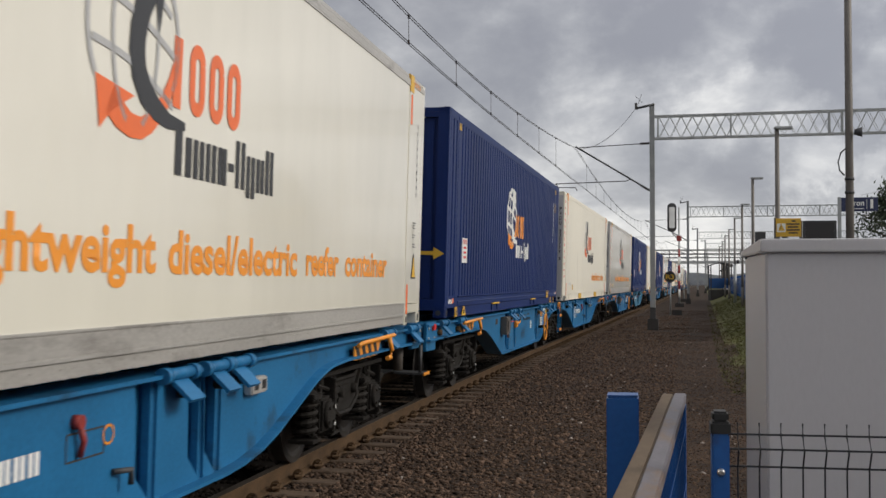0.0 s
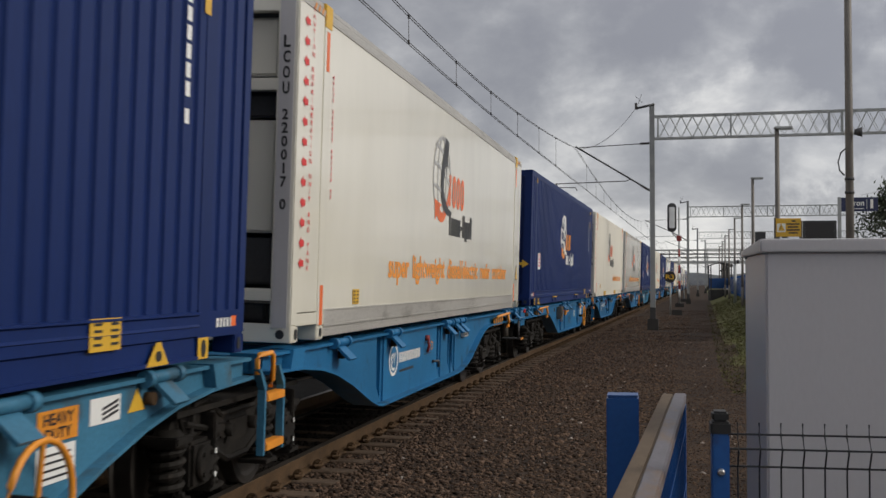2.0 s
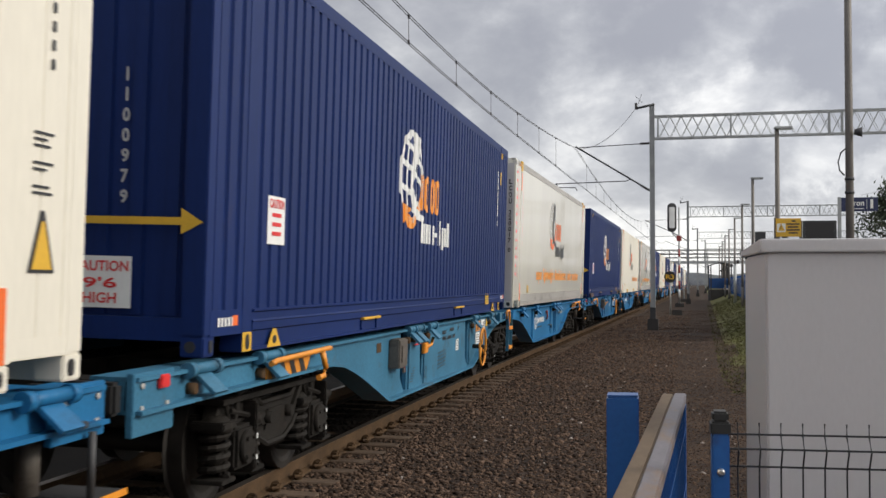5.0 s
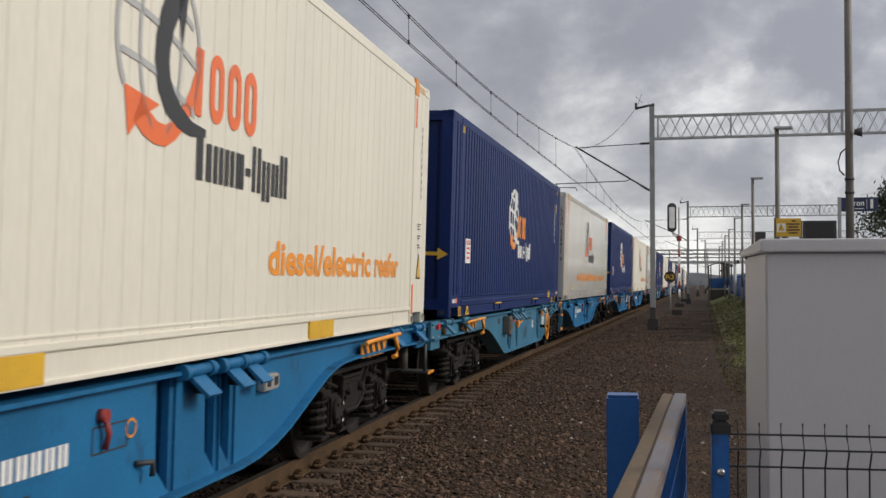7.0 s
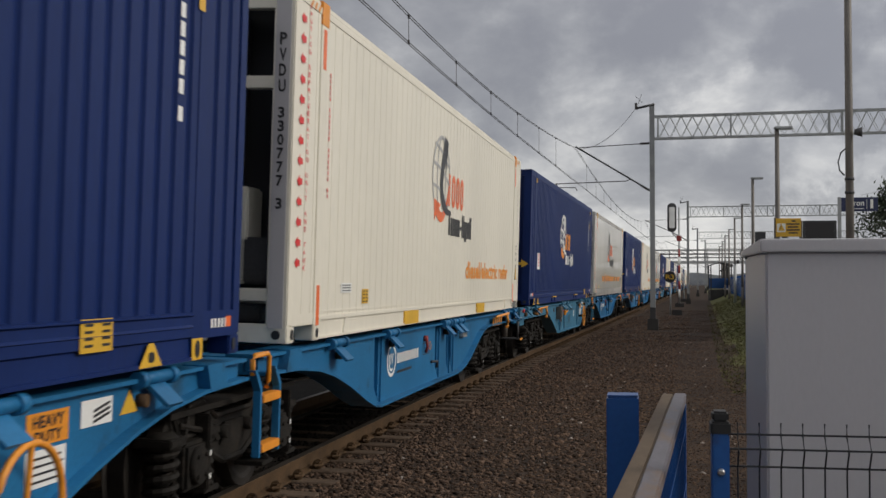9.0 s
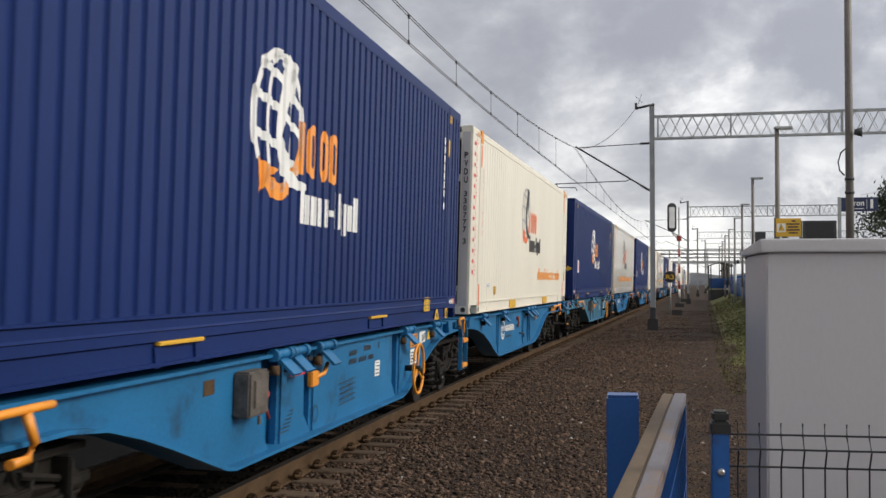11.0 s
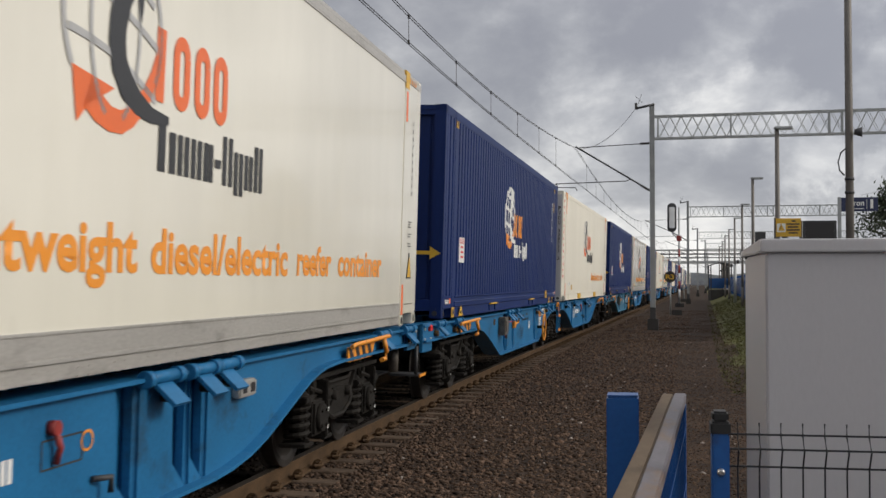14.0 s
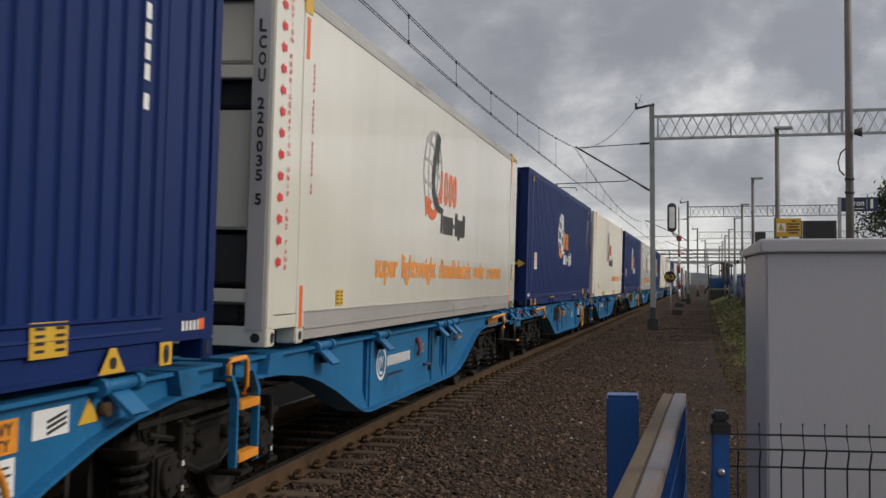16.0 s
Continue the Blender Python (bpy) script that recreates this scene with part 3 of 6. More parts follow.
        part("height_warning_stripe", bm, M["yellow"], th)
    bm = bmesh.new()
    plate(bm, [(4.55, 1.33), (4.90, 1.33), (4.90, 1.50), (4.55, 1.50)], SIDE + 0.018)
    t = part("data_sticker", bm, M["yellow"], th)
    bm = bmesh.new()
    for i in range(4):
        for y in (4.59, 4.78):
            ribbon(bm, [(y, 1.365 + i * 0.035), (y + 0.09, 1.365 + i * 0.035)], 0.014, SIDE + 0.021)
    part("sticker_line", bm, M["black"], t)
    for y in (6.48, -6.48):
        bm = bmesh.new()
        for i in range(5):
            ribbon(bm, [(y - 0.14 + i * 0.06, 1.39), (y - 0.14 + i * 0.06, 1.45)], 0.035, SIDE + 0.006)
        part("owner_mark", bm, M["white_mark"], th)
        bm = bmesh.new()
        ribbon(bm, [(y + 0.15, 1.39), (y + 0.15, 1.46)], 0.10, SIDE + 0.006)
        part("owner_mark", bm, M["orange_red"], th)
    bm = bmesh.new()
    plate(bm, [(-5.74, 1.97), (-5.36, 1.97), (-5.36, 2.33), (-5.74, 2.33)], SIDE + 0.005)
    t = part("caution_label", bm, M["white_mark"], th, "white caution label with red writing")
    part("caution_word", writing("CAUTION", -5.71, -5.39, 2.24, 2.31, SIDE + 0.009, 0.02), M["red"], t)
    bm = bmesh.new()
    for i in range(3):
        ribbon(bm, [(-5.65, 2.19 - i * 0.07), (-5.45, 2.19 - i * 0.07)], 0.03, SIDE + 0.009)
    part("label_line", bm, M["red"], t)
    for i in range(8):
        bm = bmesh.new()
        z = 3.55 - i * 0.115 - (0.05 if i > 6 else 0)
        ribbon(bm, [(5.72, z - 0.045), (5.72, z + 0.045)], 0.07, SIDE)
        part("number_bar", on_waves(bm), M["white_mark"], th)
    bm = bmesh.new()
    ribbon(bm, [(6.0, 3.38), (6.0, 3.60)], 0.10, SIDE + 0.0)
    for v in bm.verts:
        v.co.x = SIDE + 0.008
    part("size_mark", bm, M["yellow"], th)
    # arrow and label on the tail end
    bm = bmesh.new()
    y = -HALF - 0.004
    shape = [(0.35, 2.05), (1.10, 2.05), (1.10, 1.99), (1.25, 2.07), (1.10, 2.16), (1.10, 2.10), (0.35, 2.10)]
    vs = [bm.verts.new((x, y, z)) for x, z in shape]
    bm.faces.new(vs)
    part("arrow_mark", bm, M["yellow"], th)
    bm = bmesh.new()
    box(bm, 0.30, 0.74, -HALF + 0.048, -HALF + 0.052, 1.50, 1.84)
    t = part("caution_label", bm, M["white_mark"], th)
    for body, z in (("CAUTION", 1.74), ("9'6", 1.63), ("HIGH", 1.53)):
        w = 0.20 if len(body) > 4 else 0.12
        part("caution_word", end_words(body, 0.52 - w, 0.52 + w, z, z + 0.07, -HALF + 0.045), M["red"], t)
    vertical_number(th, "1100979", 0.66, 3.0, 0.135, 0.09, -HALF + 0.064, "grey_mark")
    return th


def end_words(body, x0, x1, z0, z1, y):
    """Letters on a face towards -y."""
    bm = writing(body, x0, x1, z0, z1, 0, 0.02)
    for v in bm.verts:
        v.co = (v.co.y, y, v.co.z)
    bmesh.ops.recalc_face_normals(bm, faces=bm.faces[:])
    for f in bm.faces:
        if f.normal.y > 0:
            f.normal_flip()
    return bm


def vertical_number(th, body, x, z0, dz, size, y=-6.872, ink="black"):
    for i, ch in enumerate(body):
        if ch == " ":
            continue
        bm = writing(ch, -0.3 * size if ch != "1" else -0.1 * size, 0.3 * size if ch != "1" else 0.1 * size, 0, size, 0, 0.03)
        bmesh.ops.transform(bm, matrix=Matrix.Translation((x, y, z0 - i * dz)) @ Matrix.Rotation(radians(-90), 4, "Z"), verts=bm.verts[:])
        part("number", bm, M[ink], th)


def white_container(ribbed, number):
    label = "cream white refrigerated container with fine ribs and amber fork pockets" if ribbed else "glossy cream white refrigerated container with bare aluminium bottom rail"
    th = root("reefer_container", label, "refrigerated container", "containers on the train")
    m = M["white_rib"] if ribbed else M["white_smooth"]
    for s in (1, -1):
        z0 = 1.40 if ribbed else 1.44
        for a, b in ((-POST + 0.09, POST - 0.09), (-HALF + 0.12, -POST - 0.09), (POST + 0.09, HALF - 0.12)):
            bm = bmesh.new()
            if ribbed:
                line, y = [], a
                while y < b - 0.05:
                    e = min(y + 0.235, b)
                    line += [(y, 0.002), (e - 0.020, 0.002), (e - 0.014, 0.010), (e - 0.006, 0.010)]
                    y = e
                line.append((b, 0.002))
                cols = [[bm.verts.new((s * (SIDE - d), yy, z)) for z in (z0, 3.95)] for yy, d in line]
                cols += [[bm.verts.new((s * (SIDE - 0.06), yy, z)) for z in (z0, 3.95)] for yy in (b, a)]
                fs = [bm.faces.new((p[0], q[0], q[1], p[1])) for p, q in zip(cols, cols[1:] + cols[:1])]
                bmesh.ops.recalc_face_normals(bm, faces=fs)
            else:
                box(bm, s * (SIDE - 0.06), s * (SIDE - 0.002), a, b, z0, 3.95)
            part("side_panel", bm, m, th)
        bm = bmesh.new()
        box(bm, s * (SIDE - 0.08), s * (SIDE + 0.004), -HALF, HALF, 3.945, HIGH - 0.05, 0.008)
        box(bm, s * (SIDE - 0.10), s * (SIDE - 0.012), -HALF, HALF, HIGH - 0.05, HIGH, 0.008)
        if not ribbed:
            box(bm, s * (SIDE - 0.02), s * (SIDE + 0.006), -POST, POST, 3.93, 3.95)
        part("top_rail", bm, m if ribbed else M["alu"], th)
        bm = bmesh.new()
        if ribbed:
            box(bm, s * (SIDE - 0.10), s * (SIDE - 0.012), -POST + 0.09, POST - 0.09, LOW + 0.01, 1.37)
            box(bm, s * (SIDE - 0.10), s * (SIDE + 0.008), -POST + 0.09, POST - 0.09, 1.36, 1.405, 0.006)
            box(bm, s * (SIDE - 0.10), s * (SIDE + 0.002), -POST + 0.09, POST - 0.09, LOW + 0.005, LOW + 0.03, 0.004)
            box(bm, s * (SIDE - 0.02), s * (SIDE + 0.003), -POST + 0.09, POST - 0.09, 1.425, 1.445, 0.004)
            for y in (-5.2, 5.2):
                prism(bm, [(y - 0.07, LOW + 0.02), (y + 0.05, LOW + 0.02), (y + 0.07, 1.36), (y - 0.02, 1.36)], s * (SIDE - 0.05), s * (SIDE + 0.003))
        else:
            box(bm, s * (SIDE - 0.10), s * (SIDE + 0.001), -POST + 0.09, POST - 0.09, 1.325, 1.44, 0.004)
            box(bm, s * (SIDE - 0.10), s * (SIDE + 0.010), -POST + 0.09, POST - 0.09, 1.30, 1.325, 0.004)
            box(bm, s * (SIDE - 0.10), s * (SIDE - 0.006), -POST + 0.09, POST - 0.09, LOW + 0.02, 1.30, 0.004)
            box(bm, s * (SIDE - 0.02), s * (SIDE + 0.008), -POST + 0.09, POST - 0.09, 1.437, 1.455, 0.004)
            for i in range(60):
                for z in (1.215, 1.26):
                    y = -5.9 + i * 0.2 + 0.05 * math.sin(i * 3.1)
                    box(bm, s * (SIDE - 0.02), s * (SIDE - 0.003), y, y + 0.07, z, z + 0.012)
        part("bottom_rail", bm, m if ribbed else M["alu"], th)
        for q in (-1, 1):
            a, b = sorted((q * (POST + 0.09), q * (HALF - 0.1)))
            bm = bmesh.new()
            box(bm, s * (SIDE - 0.10), s * (SIDE - 0.001), a, b, 1.33, 1.43, 0.004)
            part("end_rail", bm, m, th)
            bm = bmesh.new()
            a, b = sorted((q * (HALF - 0.16), q * HALF))
            box(bm, s * (SIDE - 0.18), s * SIDE, a, b, LOW + 0.14, HIGH - 0.004, 0.01)
            part("corner_post", bm, m, th)
            bm = bmesh.new()
            box(bm, s * (SIDE - 0.12), s * (SIDE + 0.006), q * POST - 0.10, q * POST + 0.10, LOW + 0.125, HIGH - 0.12, 0.005)
            part("middle_post", bm, m, th)
            bm = bmesh.new()
            box(bm, s * (SIDE - 0.12), s * (SIDE + 0.010), q * POST - 0.10, q * POST + 0.10, HIGH - 0.20, HIGH + 0.004, 0.006)
            part("post_cap", bm, M["amber"] if ribbed else M["yellow"], th)
            for z0, z1 in ((1.32, 1.66), (3.50, 3.84)):
                bm = bmesh.new()
                plate(bm, [(q * POST - 0.04, z0), (q * POST + 0.04, z0), (q * POST + 0.04, z1), (q * POST - 0.04, z1)], s * (SIDE + 0.006) + (0.003 if s > 0 else 0.001))
                part("orange_stripe", bm, M["orange_red"], th)
    bm = bmesh.new()
    box(bm, -SIDE + 0.08, SIDE - 0.08, -HALF, HALF, HIGH - 0.03, HIGH - 0.012)
    part("roof", bm, m, th)
    bm = bmesh.new()
    box(bm, -SIDE + 0.1, SIDE - 0.1, -HALF + 0.4, HALF - 0.1, LOW + 0.16, LOW + 0.32)
    part("base_frame", bm, m, th)
    castings(th, m)
    # nose end
    bm = bmesh.new()
    box(bm, -SIDE + 0.17, SIDE - 0.17, HALF - 0.12, HALF - 0.06, 1.32, HIGH - 0.05)
    box(bm, -SIDE + 0.17, SIDE - 0.17, HALF - 0.14, HALF - 0.01, 1.20, 1.34)
    part("door_end", bm, m, th)
    # cooling unit in the tail end
    bm = bmesh.new()
    box(bm, -SIDE + 0.18, SIDE - 0.18, -HALF + 0.55, -HALF + 0.60, 1.3, HIGH - 0.06)
    part("unit_back", bm, M["black"], th)
    bm = bmesh.new()
    for z in ((1.20, 1.35), (1.53, 1.63), (3.22, 3.32), (3.86, 3.96)):
        box(bm, -SIDE + 0.17, SIDE - 0.01, -HALF + 0.01, -HALF + 0.10, *z, 0.006)
    each("unit_crossbar", bm, m, th)
    for x0, x1, z0, z1, mat, name in (*(((-0.95, 0.86, 1.66, 2.45, "white_smooth", "unit_panel"), (0.62, 0.72, 2.5, 3.9, "dark_steel", "pipe_cover")) if ribbed else ((0.30, 1.05, 2.08, 3.0, "white_smooth", "unit_panel"), (0.30, 1.05, 3.02, 3.2, "dark_steel", "unit_header"), (0.30, 1.05, 3.36, 3.84, "white_smooth", "unit_panel"), (-0.95, 0.22, 1.7, 3.1, "white_smooth", "unit_panel"))), (0.62, 1.05, 1.66, 2.04, "dark_steel", "control_box"), (-0.9, 0.3, 3.3, 3.85, "dark_steel", "fan_grille"), (0.30, 1.0, 1.36, 1.50, "dark_steel", "fuel_tank")):
        bm = bmesh.new()
        box(bm, x0, x1, -HALF + 0.16, -HALF + 0.5, z0, z1, 0.02)
        part(name, bm, M[mat], th)
    if not ribbed:
        bm = bmesh.new()
        tube(bm, [(0.66, -HALF + 0.16, 2.50), (0.66, -HALF + 0.14, 2.50)], 0.075, 16)
        t = part("lamp_ring", bm, M["black"], th)
        bm = bmesh.new()
        tube(bm, [(0.66, -HALF + 0.14, 2.50), (0.66, -HALF + 0.12, 2.50)], 0.05, 16)
        part("red_lamp", bm, M["red"], t)
    bm = bmesh.new()
    box(bm, SIDE - 0.160, SIDE - 0.035, -HALF - 0.008, -HALF - 0.003, 1.32, HIGH - 0.1)
    part("number_strip", bm, M["cabinet"], th)
    vertical_number(th, number[:4], SIDE - 0.095, 3.56, 0.125, 0.10)
    vertical_number(th, number[4:10], SIDE - 0.095, 2.98, 0.108, 0.088)
    vertical_number(th, number[10:], SIDE - 0.095, 2.26, 0.108, 0.088)
    # writing on the side
    X = SIDE + 0.002
    marks = globe_marks(0.0 if ribbed else -0.05, 0.0, X, False)
    for key, mat in (("globe", "grey_mark"), ("hook", "black"), ("crescent", "orange_red"), ("block_row", "orange_red"), ("bar_row", "black")):
        bm = marks[key]
        for v in bm.verts:
            v.co.x = X + (0.003 if key == "hook" else 0.0015)
        if key.endswith("row"):
            each("block_mark", bm, M[mat], th)
        else:
            part(key + "_mark", bm, M[mat], th)
    line = (("diesel/electric", 1.02, 4.10, 2.0, 1.735), ("reefer", 4.27, 5.35, 2.0, 1.735)) if ribbed else (
        ("super", -3.72, -2.74, 1.915, 1.655), ("lightweight", -2.56, -0.64, 2.0, 1.655), ("diesel/electric", -0.47, 1.98, 2.0, 1.73), ("reefer", 2.22, 3.20, 1.99, 1.735), ("container", 3.42, 5.08, 1.98, 1.735))
    for body, y0, y1, z1, z0 in line:
        part("side_writing", writing(body, y0, y1, z0, z1, X, 0.030), M["orange"], th)
    for y, z0, z1, w in ((-4.55 if ribbed else -4.98, 1.48, 1.62, 0.22),):
        bm = bmesh.new()
        plate(bm, [(y - w / 2, z0), (y + w / 2, z0), (y + w / 2, z1), (y - w / 2, z1)], X + 0.004)
        t = part("data_sticker", bm, M["yellow"], th)
        bm = bmesh.new()
        for i in range(4):
            for a in (y - 0.09, y + 0.02):
                ribbon(bm, [(a, z0 + 0.02 + i * 0.033), (a + 0.06, z0 + 0.02 + i * 0.033)], 0.013, X + 0.006)
        part("sticker_line", bm, M["black"], t)
    if ribbed:
        bm = bmesh.new()
        plate(bm, [(-5.4, 1.59), (-5.05, 1.59), (-5.05, 1.68), (-5.4, 1.68)], X + 0.003)
        t = part("notice_label", bm, M["white_mark"], th)
        bm = bmesh.new()
        for i in range(3):
            ribbon(bm, [(-5.37, 1.61 + i * 0.025), (-5.08, 1.61 + i * 0.025)], 0.009, X + 0.006)
        part("label_line", bm, M["black"], t)
        for y in (-2.45, 2.45):
            bm = bmesh.new()
            box(bm, SIDE - 0.05, SIDE + 0.006, y - 0.36, y + 0.36, LOW + 0.012, 1.36, 0.004)
            part("fork_pocket", bm, M["yellow"], th)
    bm = bmesh.new()
    y = 6.43
    plate(bm, [(y - 0.12, 1.73), (y + 0.12, 1.73), (y + 0.015, 2.02), (y - 0.015, 2.02)], X + 0.003)
    t = part("warning_triangle", bm, M["black"], th)
    bm = bmesh.new()
    plate(bm, [(y - 0.09, 1.745), (y + 0.09, 1.745), (y + 0.01, 1.97), (y - 0.01, 1.97)], X + 0.006)
    part("triangle_face", bm, M["yellow"], t)
    bm = bmesh.new()
    for i, z in enumerate((2.10, 2.13, 2.21, 2.24, 2.32, 2.35, 2.38)):
        ribbon(bm, [(y - 0.10, z), (y + 0.08 - 0.03 * (i % 3), z)], 0.012, X + 0.003)
    for i in range(10):
        ribbon(bm, [(y + 0.05, 3.55 - i * 0.09), (y + 0.05, 3.50 - i * 0.09)], 0.03, X + 0.003)
    each("small_print_bar", bm, M["black"], th)
    bm = bmesh.new()
    for i in range(13):
        z = 3.815 - i * 0.1645
        y = -6.655
        vs = [bm.verts.new((X + 0.003, y + a, z + b)) for a, b in ((-0.075, 0), (-0.01, -0.05), (-0.01, -0.026), (0.055, -0.026), (0.055, 0.026), (-0.01, 0.026), (-0.01, 0.05))]
        bm.faces.new(vs)
    each("red_arrow", bm, M["red"], th)
    for i, ch in enumerate("CAUTION REFRIGERATION UNIT AND TANK"):
        if ch != " ":
            part("red_letter", writing(ch, -6.52 if ch != "I" else -6.495, -6.46 if ch != "I" else -6.485, 3.935 - i * 0.0633, 3.975 - i * 0.0633, X + 0.003, 0.01), M["red"], th)
    bm = bmesh.new()
    for i in range(22):
        if i % 7 != 5:
            ribbon(bm, [(-5.90, 3.50 - i * 0.05), (-5.90, 3.465 - i * 0.05)], 0.022, X + 0.003)
    part("red_bar", bm, M["red"], th)
    for q in (-1, 1):
        bm = bmesh.new()
        for i in range(4):
            y = q * 6.35 + 0.1 * i - 0.15
            ribbon(bm, [(y, 3.955), (y + 0.05, 4.01)], 0.035, SIDE + 0.008)
        part("height_warning_stripe", bm, M["amber"], th)
    return th


# ---- wagons ----
def make_wheelset():
    bm = bmesh.new()
    for s in (-1, 1):
        x = s * 0.75
        rings = [(0.06, 0.13), (0.06, 0.36), (0.07, 0.40), (0.07, 0.46), (-0.05, 0.455), (-0.065, 0.485), (-0.075, 0.48), (-0.07, 0.40), (-0.03, 0.36), (-0.02, 0.16), (-0.07, 0.12)]
        seg, loops = 28, []
        for dx, r in rings:
            loops.append([bm.verts.new((x + s * dx, r * math.cos(2 * math.pi * k / seg), r * math.sin(2 * math.pi * k / seg))) for k in range(seg)])
        fs = []
        for a, b in zip(loops, loops[1:]):
            for k in range(seg):
                fs.append(bm.faces.new((a[k], a[(k + 1) % seg], b[(k + 1) % seg], b[k])))
        fs.append(bm.faces.new(loops[0]))
        fs.append(bm.faces.new(loops[-1]))
        bmesh.ops.recalc_face_normals(bm, faces=fs)
        for k in range(2):
            q = math.pi * k
            box(bm, min(x + s * 0.058, x + s * 0.068), max(x + s * 0.058, x + s * 0.068), 0.25 * math.cos(q) - 0.03, 0.25 * math.cos(q) + 0.03, 0.25 * math.sin(q) - 0.03, 0.25 * math.sin(q) + 0.03)
    tube(bm, [(-0.98, 0, 0), (0.98, 0, 0)], 0.085, 12)
    return bm


def coil(bm, x, y, z0, z1, r, wire, turns):
    n = int(turns * 12)
    tube(bm, [(x + r * math.cos(2 * math.pi * i / 12), y + r * math.sin(2 * math.pi * i / 12), z0 + (z1 - z0) * i / n) for i in range(n + 1)], wire, 6)


SHARED = {}


def shared(key, build):
    if key not in SHARED:
        bm = build()
        me = bpy.data.meshes.new(key)
        bm.to_mesh(me)
        bm.free()
        SHARED[key] = me
    return SHARED[key]


def link(name, me, mat, parent, place=(0, 0, 0)):
    ob = new(name, me)
    if not me.materials:
        me.materials.append(mat)
    ob.parent, ob.location = parent, place
    return ob


def side_frame(s):
    bm = bmesh.new()
    poly = [(-1.32, 0.62), (-1.22, 0.80), (-0.62, 0.86), (-0.35, 0.72), (0.35, 0.72), (0.62, 0.86), (1.22, 0.80), (1.32, 0.62), (1.18, 0.62), (0.66, 0.66), (0.42, 0.46), (0.20, 0.38), (-0.20, 0.38), (-0.42, 0.46), (-0.66, 0.66), (-1.18, 0.62)]
    prism(bm, poly, s * 0.93, s * 1.03)
    low = poly[8:] + poly[:1]
    tube(bm, [(s * 1.03, y, z) for y, z in low], 0.026, 6)
    tube(bm, [(s * 1.03, y, z) for y, z in poly[1:7]], 0.022, 6)
    for q in (-1, 1):
        prism(bm, [(q * 0.30, 0.55), (q * 0.38, 0.55), (q * 0.62, 0.78), (q * 0.54, 0.78)], s * 1.03, s * 1.06)
        for y in (q * 0.60, q * 1.20):
            tube(bm, [(s * 1.0, y, 0.60), (s * 1.0, y, 0.66), (s * 1.0, y, 0.72)], [0.13, 0.125, 0.07], 12)
    prism(bm, [(-0.26, 0.50), (0.26, 0.50), (0.20, 0.66), (-0.20, 0.66)], s * 1.03, s * 1.045)
    box(bm, min(s * 0.88, s * 1.10), max(s * 0.88, s * 1.10), -1.30, 1.30, 0.80, 0.84)
    for y in (-0.25, 0.25):
        tube(bm, [(s * 1.0, y, 0.60), (s * 1.10, y, 0.60)], 0.05, 10)
    for y in (-0.9, 0.9):
        for d in (-0.30, 0.30):
            box(bm, min(s * 0.88, s * 1.12), max(s * 0.88, s * 1.12), y + d - 0.13, y + d + 0.13, 0.235, 0.27, 0.006)
            box(bm, min(s * 0.86, s * 1.12), max(s * 0.86, s * 1.12), y + d - 0.13, y + d + 0.13, 0.62, 0.68, 0.01)
        tube(bm, [(s * 1.06, y - 0.28, 0.82), (s * 1.08, y - 0.16, 0.55), (s * 1.06, y - 0.02, 0.86)], 0.02, 6)
        tube(bm, [(s * 1.07, y - 0.20, 0.74), (s * 1.07, y + 0.45, 0.62)], 0.022, 6)
    return bm


def axle_box(s):
    bm = bmesh.new()
    box(bm, min(s * 0.90, s * 1.12), max(s * 0.90, s * 1.12), -0.17, 0.17, 0.30, 0.62, 0.025)
    tube(bm, [(s * 1.10, 0, 0.46), (s * 1.16, 0, 0.46)], 0.125, 14)
    for a in range(4):
        q = math.pi / 4 + a * math.pi / 2
        tube(bm, [(s * 1.16, 0.095 * math.cos(q), 0.46 + 0.095 * math.sin(q)), (s * 1.175, 0.095 * math.cos(q), 0.46 + 0.095 * math.sin(q))], 0.017, 6)
    box(bm, min(s * 0.98, s * 1.14), max(s * 0.98, s * 1.14), 0.17, 0.215, 0.26, 0.78, 0.01)
    for i in range(4):
        box(bm, min(s * 1.02, s * 1.13), max(s * 1.02, s * 1.13), 0.215, 0.245, 0.30 + i * 0.085, 0.33 + i * 0.085)
    return bm


